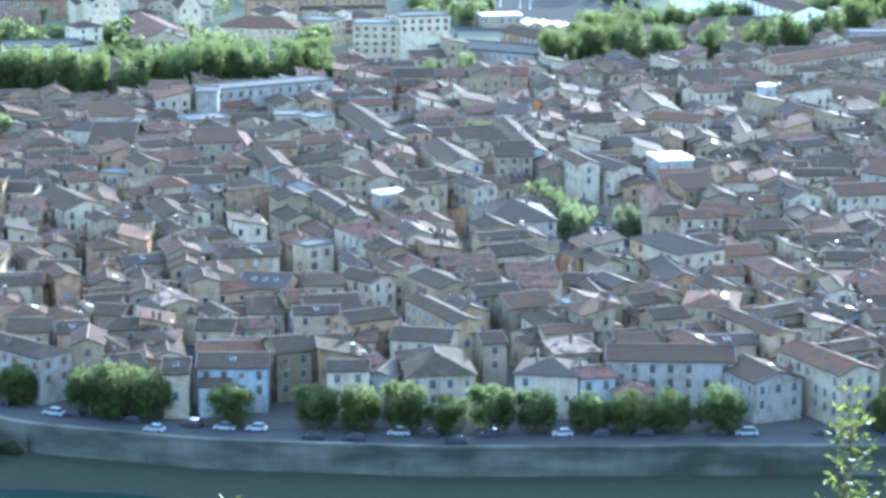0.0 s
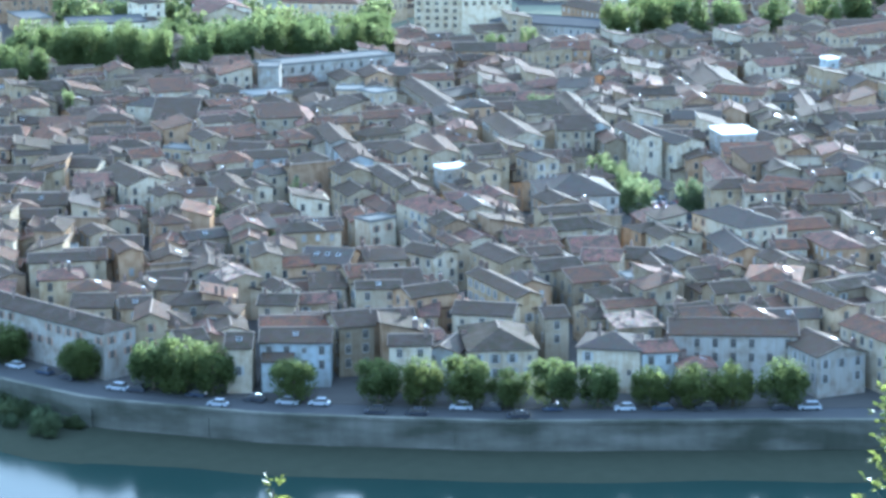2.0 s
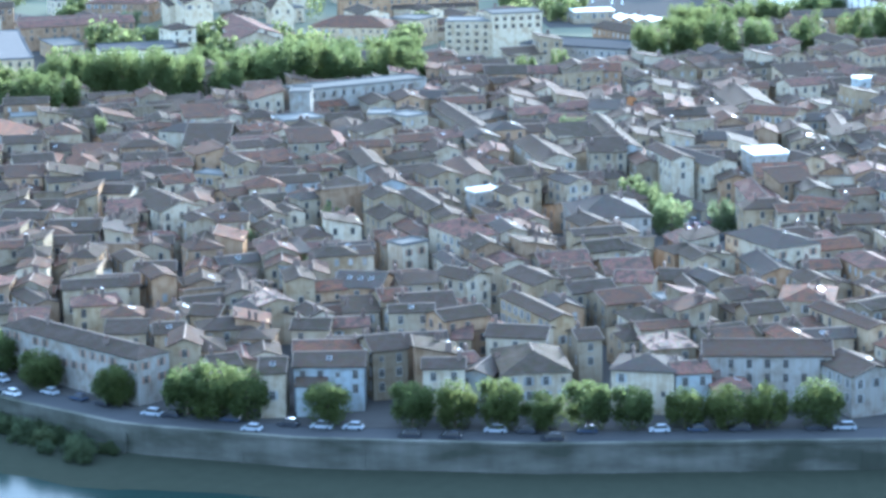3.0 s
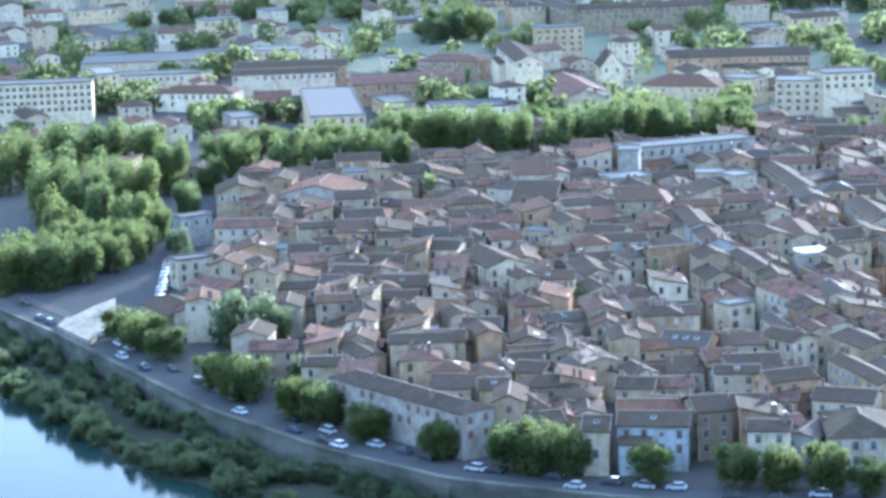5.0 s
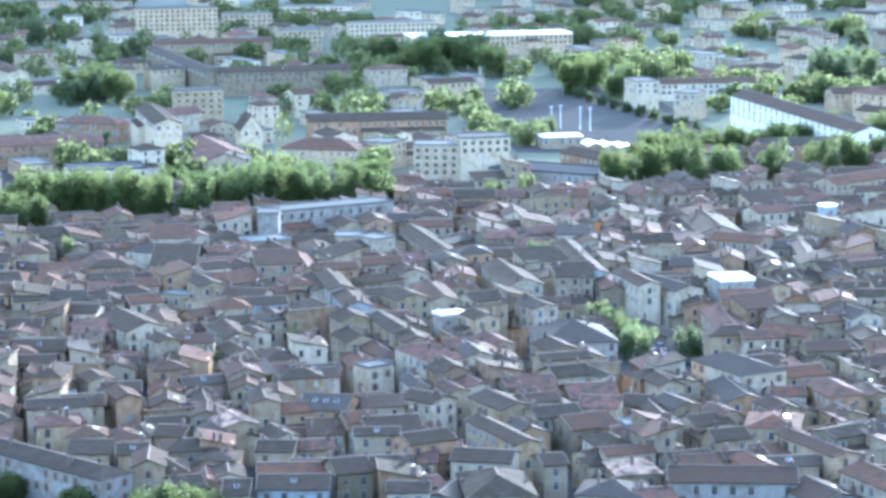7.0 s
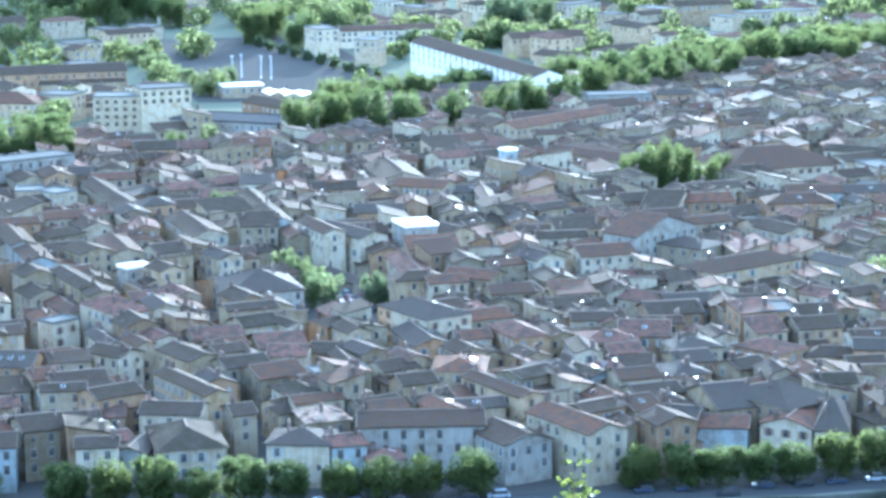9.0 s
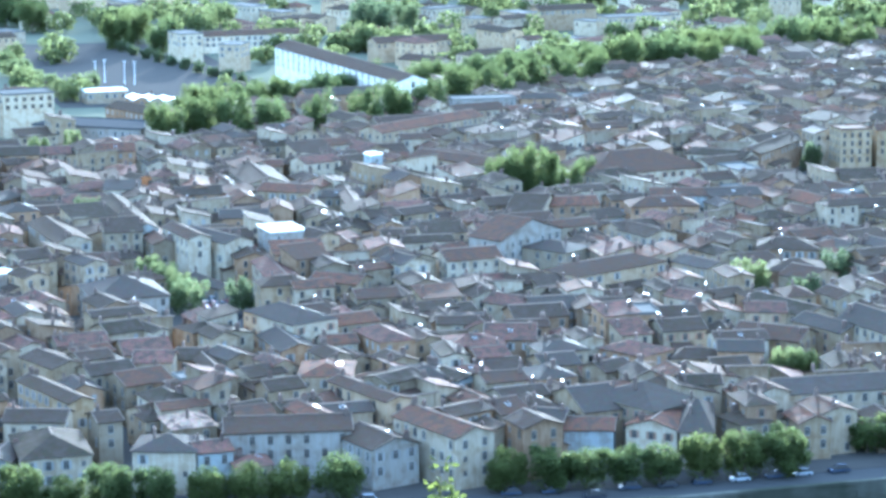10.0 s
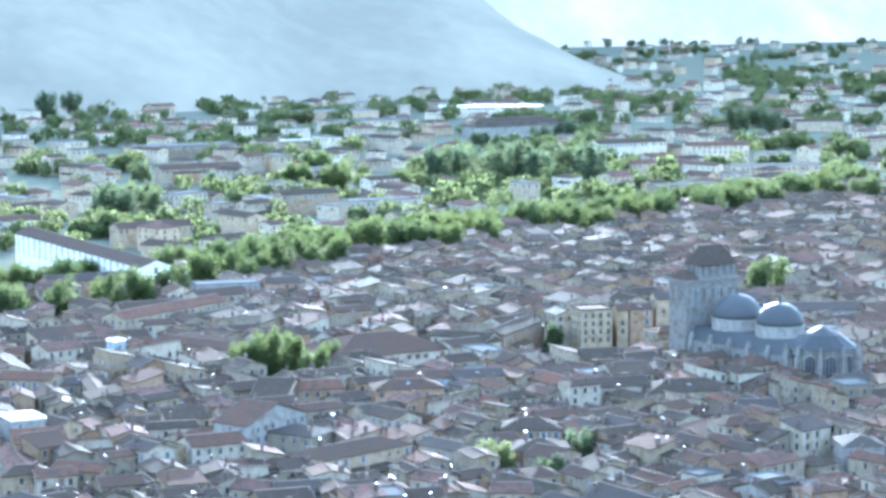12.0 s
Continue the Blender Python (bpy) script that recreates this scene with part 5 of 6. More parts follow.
def cathedral(x, y, turn):
    base = new("cathedral")
    base.matrix_basis = pose(x, y, 0, 0, 0, turn)
    tagged(base, "grey stone domed cathedral with a massive square tower", "cathedral")
    nave = Shape().box(-9.4, 42, -11, 11, -2, 13.6).box(-9.4, 42.3, -11.4, 11.4, 13.6, 14.2)
    part("wall", nave.mesh("wall", OLD_STONE), base)
    # lead slopes that climb from the eaves to the drums
    skirt = Shape().add([(-9.2, -11.3, 14.2), (42, -11.3, 14.2), (42, 11.3, 14.2), (-9.2, 11.3, 14.2), (-9.2, -7.5, 18.4), (40, -7.5, 18.4), (40, 7.5, 18.4), (-9.2, 7.5, 18.4)], [(0, 1, 5, 4), (1, 2, 6, 5), (2, 3, 7, 6), (3, 0, 4, 7), (4, 5, 6, 7), (3, 2, 1, 0)])
    part("nave_roof", skirt.mesh("nave_roof", COPPER), base)
    stub = Shape().box(-0.9, 0.9, -1, 1, -2, 15.2, 0, 0.05).box(-0.6, 0.6, -0.7, 0.7, 15.2, 17.0, 0, 0.25)
    for i in range(6):
        for q in (-1, 1):
            part("buttress", stub.mesh("buttress", OLD_STONE), base, pose(-7.1 + i * 9.4, q * 11, 0))
    for k, cx in enumerate((3, 24)):
        w, lead = dome_solid(8.2 - 0.5 * k, 3.6, 7.8 - 0.8 * k)
        drum = part("drum", w.mesh("drum", STONE), base, pose(cx, 0, 18.2))
        part("dome", lead.mesh("dome", COPPER, True), drum, None, "blue-grey lead dome")
    part("tower", Shape().box(-18.5, -9.5, -11.5, 11.5, -2, 33).mesh("tower", OLD_STONE), base)
    part("cornice", Shape().box(-19, -9, -12, 12, 33, 33.8).mesh("cornice", OLD_STONE), base)
    part("belfry", Shape().box(-17.5, -10.5, -5.5, 11, 33.8, 39).mesh("belfry", OLD_STONE), base)
    part("tower_roof", roof_shape("hip", 16.9, 7.4, 5.6, TILE, random.Random(3)).mesh(), base, pose(-14, 2.75, 39.1, 0, 0, 90))
    part("tower_roof", roof_shape("hip", 8.6, 5.6, 3.4, TILE, random.Random(4)).mesh(), base, pose(-14, -8.6, 33.9))
    apse = Shape().tube([(10.6, -2), (10.6, 17), (11, 17), (11, 17.6)], 14, 0, 44)
    part("apse", apse.mesh("apse", OLD_STONE), base)
    part("apse_roof", Shape().tube([(11.4, 17.6), (6, 21.5), (0.3, 24)], 14, 0, 44).mesh("apse_roof", COPPER), base, None, "blue-grey lead roof")
    for i in range(6):
        a = radians(-118 + i * 36)
        part("buttress", Shape().box(10.2, 13.2, -0.8, 0.8, -2, 15, 0, 0.05).box(11.2, 12.8, -0.6, 0.6, 15, 18.5, 0, 0.3).mesh("buttress", OLD_STONE), base, pose(44, 0, 0, 0, 0, math.degrees(a)))
    for i in range(5):
        a = radians(-100 + i * 36)
        cx, cy = 44 + 12.5 * math.cos(a), 12.5 * math.sin(a)
        part("chapel", Shape().tube([(4, -2), (4, 7), (4.3, 7.3)], 12, 0, cx, cy).mesh("chapel", OLD_STONE), base)
        part("chapel_roof", Shape().tube([(4.5, 7.3), (2, 8.8), (0.2, 9.4)], 12, 0, cx, cy).mesh("chapel_roof", SLATE), base)
    tall = arch_window(2.4, 7.0, [OLD_STONE, GLASS]).mesh()
    wide = arch_window(3.4, 7.0, [STONE, GLASS]).mesh()
    slot = arch_window(1.3, 3.4, [STONE, GLASS]).mesh()
    for i in range(5):
        part("window", tall, base, pose(-2.6 + i * 9.4, -11.02, 9.0))
    for i in range(5):
        part("window", slot, base, pose(-9.48, -7.6 + i * 3.8, 29.0, 0, 0, 90))
    for i in range(2):
        part("window", slot, base, pose(-16 + i * 4, -11.52, 29.0))
    for i in range(5):
        part("window", slot, base, pose(-10.48, -3.6 + i * 3.1, 36.6, 0, 0, 90))
    for i in range(2):
        part("window", slot, base, pose(-15.5 + i * 3, -5.52, 36.6))
    for i in range(5):
        part("window", wide, base, pose(44, 0, 12.0, 0, 0, -100 + i * 36 + 90) @ pose(0, -10.45, 0))
    TAKEN.append((x + 8, y - 10, 72, 25, turn))
    return base


cathedral(307.6, 780.8, -70)


# ---- trees ----
tree(-85.6, 493.3, 8.1, 5.2, "quay")
tree(-70.8, 485.6, 9.6, 6.1, "quay")
tree(-64.3, 483.7, 10.7, 6.7, "quay")
tree(-58.4, 481.9, 10, 5.6, "quay")
tree(-41.7, 477.1, 8.4, 5.6, "quay")
tree(-24.9, 475.4, 8.6, 5.4, "quay")
tree(-16.5, 474.4, 9.2, 5.4, "quay")
tree(-7.6, 473.4, 9.7, 5.9, "quay")
tree(0.7, 472.4, 7.1, 5.1, "quay")
tree(9.5, 472.6, 9.4, 5.4, "quay")
tree(18.1, 472.8, 8.2, 5.1, "quay")
tree(28.3, 473.0, 7.8, 4.9, "quay")
tree(36.3, 473.0, 8.1, 5.2, "quay")
tree(44.4, 473.2, 8, 5.2, "quay")
tree(54.4, 473.4, 9.2, 6, "quay")
tree(-142.0, 541.7, 9.8, 6.7, "quay")
tree(-123.9, 524.6, 8.1, 6.1, "quay")
tree(-103.9, 506.2, 7, 5.6, "quay")
tree(-87.1, 494.5, 7.4, 5.5, "quay")
tree(-184.6, 597.0, 8.6, 7.6, "quay")
tree(-168.8, 577.3, 8.2, 6.4, "quay")
tree(87.9, 473.5, 8.4, 5.4, "quay")
tree(95.9, 473.4, 8.4, 5.1, "quay")
tree(103.9, 473.5, 8.1, 5.2, "quay")
tree(111.9, 473.4, 8, 5.1, "quay")
tree(118.9, 473.5, 8.1, 5.2, "quay")
tree(127.8, 474.5, 9.6, 5.6, "quay")
tree(136.9, 475.8, 9.4, 5.6, "quay")
tree(145.4, 476.9, 9.2, 6.1, "quay")
tree(167.6, 490.2, 6.9, 5.9, "quay")
tree(174.5, 488.6, 8, 5.9, "quay")
tree(181.5, 487.1, 10.2, 5.9, "quay")
tree(188.4, 485.6, 12.1, 5.9, "quay")
tree(-295.1, 846.8, 18, 9, "plane")
tree(-285.2, 861.1, 18, 9, "plane")
tree(-269.6, 858.3, 19, 9, "plane")
tree(-254.4, 859.6, 18, 9, "plane")
tree(-232.5, 813.3, 19, 7, "plane")
tree(-269.2, 794.0, 19, 8, "plane")
tree(-244.3, 788.4, 18, 8, "plane")
tree(-234.7, 735.8, 17, 6, "plane")
tree(-221.2, 723.4, 16, 6, "plane")
tree(-230.5, 702.1, 12, 6, "plane")
tree(-219.7, 703.3, 11, 5, "plane")
tree(-219.6, 741.7, 12, 5, "plane")
tree(-234.5, 688.2, 12, 6, "plane")
tree(-213.6, 733.1, 10, 4, "plane")
tree(-220.7, 821.3, 12, 5, "plane")
tree(-153.0, 591.0, 14.5, 8.6, "dark")
tree(-145.0, 590.3, 11, 6, "dark")
tree(-127.1, 545.1, 9, 4, "dark")
tree(-213.3, 836.0, 17, 7.5, "plane")
tree(-199.7, 841.9, 18, 8, "plane")
tree(-186.1, 838.5, 17, 7, "plane")
tree(-174.5, 844.4, 17, 7, "plane")
tree(-163.2, 842.1, 17, 7, "plane")
tree(-156.9, 879.4, 20, 8, "plane")
tree(-147.0, 881.3, 20, 8, "plane")
tree(-135.5, 880.2, 20, 8, "plane")
tree(-122.6, 874.6, 19, 8, "plane")
tree(-109.5, 875.1, 19, 8, "plane")
tree(-98.9, 888.8, 19, 8, "plane")
tree(-89.1, 897.0, 20, 8, "plane")
tree(-79.0, 898.7, 19, 8, "plane")
tree(-68.6, 897.3, 18, 7.5, "plane")
tree(-58.1, 902.2, 18, 8, "plane")
tree(-47.0, 904.2, 18, 8, "plane")
tree(44.3, 946.7, 18, 7.5, "plane")
tree(58.0, 960.7, 19, 8, "plane")
tree(71.1, 960.4, 19, 8, "plane")
tree(85.0, 957.5, 18, 7.5, "plane")
tree(105.5, 964.9, 18, 7.5, "plane")
tree(124.0, 980.0, 18, 7.5, "plane")
tree(139.6, 994.4, 18, 8, "plane")
tree(154.3, 1008.1, 17, 7, "plane")
tree(172.5, 1040.6, 19, 8, "plane")
tree(188.4, 1048.6, 19, 8.5, "plane")
tree(208.7, 1071.7, 19, 8.5, "plane")
tree(228.2, 1086.9, 18, 8, "plane")
tree(241.2, 1094.1, 18, 8, "plane")
tree(267.0, 1144.8, 20, 11, "plane")
tree(289.3, 1158.3, 18, 10, "plane")
tree(304.3, 1132.6, 18, 8, "plane")
tree(329.3, 1154.5, 18, 8, "plane")
tree(295.6, 1146.9, 17, 8, "plane")
tree(319.7, 1174.2, 18, 9, "plane")
tree(335.5, 1174.3, 17, 8, "plane")
tree(367.3, 1208.0, 20, 10, "plane")
tree(384.6, 1206.0, 18, 9, "plane")
tree(398.8, 1194.3, 17, 9, "plane")
tree(430.9, 1226.2, 19, 10, "plane")
tree(453.0, 1244.2, 18, 9, "plane")
tree(480.9, 1259.1, 19, 10, "plane")
tree(504.6, 1269.9, 19, 10, "plane")
tree(527.2, 1285.2, 19, 10, "plane")
tree(565.4, 1336.1, 18, 10, "plane")
tree(588.7, 1341.4, 18, 10, "plane")
tree(596.3, 1311.3, 18, 11, "plane")
tree(152.9, 808.1, 19, 7, "plane")
tree(160.8, 804.8, 18, 7, "plane")
tree(146.0, 806.5, 16, 5, "plane")
tree(170.6, 810.5, 12, 5, "plane")
tree(179.4, 823.0, 12, 4.5, "plane")
tree(26.9, 688.1, 9.5, 4.3, "bright")
tree(30.0, 675.0, 9.5, 4.3, "bright")
tree(32.6, 664.7, 9.5, 4.3, "bright")
tree(35.7, 653.8, 9.5, 5.2, "bright")
tree(49.5, 652.0, 9, 4, "dark")
tree(11.7, 781.9, 11, 5, "dark")
tree(-55.3, 653.6, 9, 3.2, "bright")
tree(-70.7, 623.0, 9, 3.5, "dark")
tree(-56.0, 592.6, 9, 1.3, "bright")
tree(-137.8, 780.6, 13, 2.4, "bright")
tree(173.2, 577.4, 7, 3.5, "bright")
tree(172.7, 553.5, 7, 4, "bright")
tree(269.6, 858.6, 10, 4, "dark")
tree(206.3, 650.6, 8, 4.5, "dark")
tree(185.3, 638.7, 12, 5.5, "bright")
tree(169.9, 571.7, 6, 3, "bright")
tree(171.2, 550.8, 8, 4.5, "plane")
tree(133.2, 657.3, 8, 3, "dark")
tree(213.3, 651.3, 11, 5, "dark")
tree(195.2, 624.8, 10, 6, "dark")
tree(167.9, 550.0, 9, 4, "bright")
tree(389.6, 947.4, 19, 8.5, "plane")
tree(-3.9, 915.1, 11, 3.8, "plane")
tree(9.8, 941.9, 10, 3.8, "bright")
tree(-268.5, 986.7, 9, 4.5, "plane")
tree(-209.9, 1297.3, 15, 9, "dark")
tree(-221.0, 1282.4, 13, 8, "dark")
tree(-73.4, 1494.5, 17, 9, "plane")
tree(-44.5, 1528.8, 18, 12, "dark")
tree(-18.8, 1509.1, 18, 12, "dark")
tree(-327.0, 1761.8, 12, 10, "dark")
tree(265.0, 2479.2, 22, 9, "plane")
tree(333.8, 1569.4, 19, 12, "plane")
tree(457.0, 1648.6, 16, 12, "dark")
tree(492.0, 1672.1, 16, 12, "dark")
tree(513.4, 1648.7, 16, 12, "dark")
tree(560.7, 1711.9, 20, 10, "dark")
tree(182.2, 1381.8, 14, 10, "dark")
tree(803.0, 1984.5, 18, 12, "dark")
tree(-268.6, 981.7, 9, 4.5, "plane")
tree(-291.8, 819.5, 19, 10, "plane")
tree(-257.2, 763.5, 20, 9, "plane")
tree(-242.5, 752.3, 20, 9, "plane")
tree(-231.3, 770.3, 19, 8, "plane")
tree(-238.4, 711.3, 18, 8, "plane")
tree(-236.0, 656.0, 14, 7.5, "plane")
tree(-226.5, 661.0, 13, 7, "plane")
tree(-218.5, 670.0, 12, 6.5, "plane")
tree(-214.5, 684.0, 11.5, 6, "plane")
tree(-213.5, 699.0, 11.5, 5.5, "plane")
tree(-229.0, 678.0, 13, 7, "plane")
tree(-224.0, 693.0, 13, 6.5, "plane")
tree(-240.0, 672.0, 14, 7, "plane")
tree(-213.9, 712.9, 11, 6, "plane")
tree(-200.7, 705.6, 9, 4, "dark")
tree(-215.2, 768.5, 12, 5, "plane")
tree(-177.0, 588.3, 9.2, 7.4, "quay")
tree(-148.7, 550.8, 7.9, 6.7, "quay")
tree(-138.2, 538.0, 10.1, 6.3, "quay")
tree(-123.2, 523.8, 9.1, 6.1, "quay")
tree(-116.8, 518.0, 9.4, 6.1, "quay")
tree(-104.6, 506.6, 7.9, 6.1, "quay")
tree(-221.9, 1300.5, 17, 9, "plane")
tree(-214.8, 1312.2, 18, 10, "plane")
tree(-198.5, 1285.1, 17, 9, "plane")
tree(-47.0, 1433.7, 19, 10, "plane")
tree(-36.4, 1460.6, 20, 11, "plane")
tree(-21.6, 1452.5, 20, 11, "plane")
tree(-6.8, 1415.1, 18, 10, "plane")
tree(36.3, 1322.4, 18, 9, "plane")
tree(48.8, 1344.1, 19, 10, "plane")
tree(60.2, 1301.7, 17, 9, "plane")
tree(-329.3, 1561.0, 12, 8, "dark")
tree(-307.5, 1498.3, 12, 8, "dark")
tree(-229.9, 1559.9, 12, 8, "dark")
tree(-234.2, 1517.9, 12, 8, "dark")
tree(-92.0, 1570.4, 11, 8, "bright")
tree(-79.7, 1536.7, 11, 7, "bright")
tree(-258.9, 1606.7, 10, 7, "dark")
tree(-44.1, 1303.0, 8, 6, "bright")
tree(-31.8, 1279.1, 9, 6, "bright")
tree(-19.7, 1238.3, 9, 6, "bright")
tree(-9.7, 1200.1, 9, 6, "bright")
tree(-379.1, 1386.6, 12, 8, "dark")
tree(-387.5, 1369.4, 12, 8, "dark")
tree(335.8, 1578.8, 19, 10, "plane")
tree(311.9, 1516.9, 17, 9, "plane")
tree(332.0, 1511.0, 17, 9, "plane")
tree(562.5, 1820.8, 16, 10, "dark")
tree(599.6, 1880.7, 16, 10, "dark")
tree(584.7, 1778.7, 14, 9, "dark")
tree(833.9, 2048.0, 14, 10, "dark")
tree(801.2, 1930.6, 14, 10, "dark")
tree(275.6, 2605.8, 16, 10, "dark")
tree(226.8, 1607.1, 12, 8, "dark")
tree(188.6, 1466.9, 12, 8, "dark")
tree(194.6, 1426.7, 12, 8, "dark")
tree(516.2, 1830.1, 12, 9, "dark")
tree(523.8, 1795.2, 12, 9, "dark")
tree(-30.4, 1255.9, 8, 5, "bright")
tree(-23.1, 1233.7, 8, 5, "bright")
tree(-16.8, 1207.3, 8, 5, "bright")
tree(-10.5, 1181.9, 8, 5, "bright")
tree(-5.2, 1166.9, 8, 5, "bright")
tree(-0.0, 1147.7, 8, 5, "bright")
tree(4.9, 1124.8, 8, 5, "bright")
tree(9.0, 1107.1, 8, 5, "bright")
tree(19.3, 1148.8, 8, 5, "bright")
tree(65.2, 1097.2, 8, 5, "bright")
tree(71.5, 1079.6, 8, 5, "bright")
tree(405.0, 1536.0, 24, 11.0, "dark")
tree(427.7, 1555.7, 21.1, 11.0, "dark")
tree(437.2, 1527.7, 20.7, 11.0, "dark")
tree(460.3, 1547.3, 25, 11.0, "dark")
tree(469.3, 1519.4, 21.0, 11.0, "dark")
tree(492.9, 1538.8, 20.7, 11.0, "dark")
tree(501.4, 1511.1, 25, 11.0, "dark")
tree(172.1, 1376.5, 18.0, 8.2, "dark")
tree(197.4, 1370.1, 16.6, 8.2, "dark")
tree(752.8, 1899.6, 23.7, 11.0, "dark")
tree(779.1, 1892.6, 20.9, 11.0, "dark")
tree(233.8, 2249.6, 26, 11.0, "dark")
tree(258.3, 2294.0, 22.9, 11.0, "dark")
tree(558.5, 1416.5, 10.2, 5.0, "dark")
tree(573.4, 1435.8, 8.6, 5.0, "dark")
tree(-81.1, 1495.9, 12.3, 6.4, "dark")
tree(-62.0, 1495.9, 15.2, 6.4, "dark")
tree(-305.1, 1635.4, 17.0, 7.9, "dark")
tree(-301.9, 1425.2, 10.2, 6.1, "dark")
tree(-241.0, 999.4, 7.6, 5.0, "dark")
tree(-178.8, 1102.8, 7.8, 5.0, "dark")
# young trees in rows on the fairground
for i in range(22):
    tree(34 + (i % 11) * 5.6 + 4 * (i // 11), 1322 - (i % 11) * 17 - 14 * (i // 11), 5.2 + 0.8 * math.sin(i * 2.3), 2.3, "dark", label="young dark green tree in a row on the fairground")
# a second row along the boulevard
for i in range(74):
    bx = -230 + i * 12.0
    if -50 < bx < 48:
        continue
    tree(bx, float(np.interp(bx, [-330, -190, -46, 130, 290, 530, 900], [800, 890, 962, 1075, 1185, 1350, 1560])) + 4 * math.sin(i * 1.7), 14 + 1.5 * math.sin(i * 2.9), 7.8 + math.sin(i * 4.1), "plane")


# ---- the rest of the old town: rows of narrow houses along lanes that climb from the river ----
def boulevard(x):
    """The tree-lined boulevard behind the old town: its y at x."""
    return float(np.interp(x, [-330, -190, -46, 130, 290, 530, 900], [800, 890, 962, 1075, 1185, 1350, 1560]))


# the square with its trees, the car park, the bridgehead and the park stay open
TAKEN += [(109, 1096, 160, 44, 105), (46, 1072, 70, 70, 0), (60, 1300, 90, 110, 0), (268, 828, 46, 44, 20), (38, 1180, 80, 150, 20), (10, 940, 60, 30, 0), (41, 640, 30, 62, 13), (46, 657, 17, 40, 0), (-215, 640, 60, 110, 35), (-235, 740, 90, 120, 20), (215, 805, 30, 26, 20), (-150, 590, 22, 26, 0), (-199, 672, 30, 70, 0), (-209, 760, 24, 110, 6), (-198, 617, 22, 62, 0), (-147, 575, 30, 26, 30), (-186, 640, 16, 40, 0), (309, 848, 38, 24, 0)]
rng = random.Random(4)
cells = []
for row in range(-40, 128):
    for step in range(-2, 112):
        along = 462 + step * 9.3 + rng.uniform(-2.2, 2.2) + 3.4 * (row % 3)
        across = row * 8.2 + (1.2 if row % 2 else -1.2) + 3.0 * math.sin(along * 0.03 + row)
        x, y = across - (along - 470) * 0.2126 + 16 * math.sin(along * 0.008), along
        if y < quay(x) + 21 / max(quay_normal(x).y, 0.4) or y > boulevard(x) - 30 or x > 0.5 * y + 10 or x < -0.33 * y - 8:
            continue
        cells.append((y, x, row, step))
cells.sort()
made = 0
for y, x, row, step in cells:
    rng = random.Random(row * 131 + step * 7)
    turned = rng.random() < 0.4
    big = min(1.0, max(0.0, (y - 560) / 250))  # larger blocks away from the river
    w, d = rng.uniform(7.5, 12.5) + 3.5 * big, rng.uniform(6.0, 9.0) + 2.0 * big
    if big > 0.4 and (row + 2 * step) % 5 == 0:
        continue
    if rng.random() < 0.05 or blocked(x, y, 2.6):
        continue
    # tall and low houses stand side by side; whole blocks differ by a storey
    h = 8.3 + 1.6 * noise.noise(Vector((x * 0.02, y * 0.02, 3.0))) + rng.choice((-2.6, -1.6, -0.8, 0, 0, 0.7, 1.5, 2.4, 3.4)) + rng.uniform(-0.4, 0.4)
    turn = 102 + 9 * math.sin(y * 0.011 + row * 0.2) + rng.uniform(-7, 7) - (rng.choice((74, 88, 96)) if turned else 0)
    kind = rng.choices(("gable", "hip", "shed", "flat"), (54, 14, 30, 1.5))[0]
    keep = TAKEN[:]
    made += 1
    house(x, y, w, d, h, turn - (180 if kind == "shed" and rng.random() < 0.5 else 0), kind, floors=3 if y < 620 else 2, bay=2.9, slope=rng.uniform(0.26, 0.42), thing=made <= 90, front=0)
    TAKEN[:] = keep


# ---- scattered houses and gardens between the boulevard and the hills ----
rng = random.Random(12)
for i in range(2700):
    y = rng.uniform(900, 2500) if i < 2200 else rng.uniform(2450, 4000)
    x = rng.uniform(-0.36, 0.5) * y if i < 2200 else rng.uniform(0.27, 0.5) * y
    if y < boulevard(x) + 30 or blocked(x, y, 10) or rng.random() < (min(y, 2800) - 900) / 2600:
        continue
    w, d = rng.uniform(10, 28), rng.uniform(9, 13)
    h = rng.choice((5, 6, 6.5, 8, 9.5, 12)) + rng.uniform(-0.4, 0.4)
    kind = rng.choices(("gable", "hip", "flat"), (44, 30, 26))[0]
    house(x, y, w, d, h, 29 + rng.choice((0, 90)) + rng.uniform(-8, 8), kind, wall=NEW_RENDER if rng.random() < 0.7 else WHITEWASH, roof=RED_TILE if kind != "flat" and rng.random() < 0.2 else None, floors=2 if y < 1250 else 1, bay=3.6, thing=False)
tagged(new("distant_houses", REST.mesh("distant_houses")), "crowded tiled roofs of the old town and scattered suburban houses", "houses", kind="stuff")


def one_tree(g, r, x, y, k, seed):
    """The leaf clumps of one far tree, from which a crown of several bosses is made."""
    rad, ht = r.uniform(4.0, 8.5), r.uniform(8, 15)
    dirs = g.normal(size=(k, 3))
    dirs /= np.linalg.norm(dirs, axis=1)[:, None]
    lump = 1 + 0.22 * np.sin(dirs[:, :1] * 5 + seed) * np.cos(dirs[:, 1:2] * 4 + seed)
    p = dirs * lump * np.array([rad, rad, ht * 0.47]) * g.uniform(0.62, 1.04, (k, 1)) + np.array([x, y, ht * 0.53])
    n = dirs + g.normal(size=(k, 3)) * 0.7
    a = np.cross(n, g.normal(size=(k, 3)))
    a /= np.linalg.norm(a, axis=1)[:, None]
    b = np.cross(n, a)
    b /= np.linalg.norm(b, axis=1)[:, None]
    s = g.uniform(0.55, 1.15, (k, 1)) * rad / 5
    return np.stack([p - a * s, p - b * s * 0.8, p + a * s, p + b * s * 0.8], 1).reshape(-1, 3)


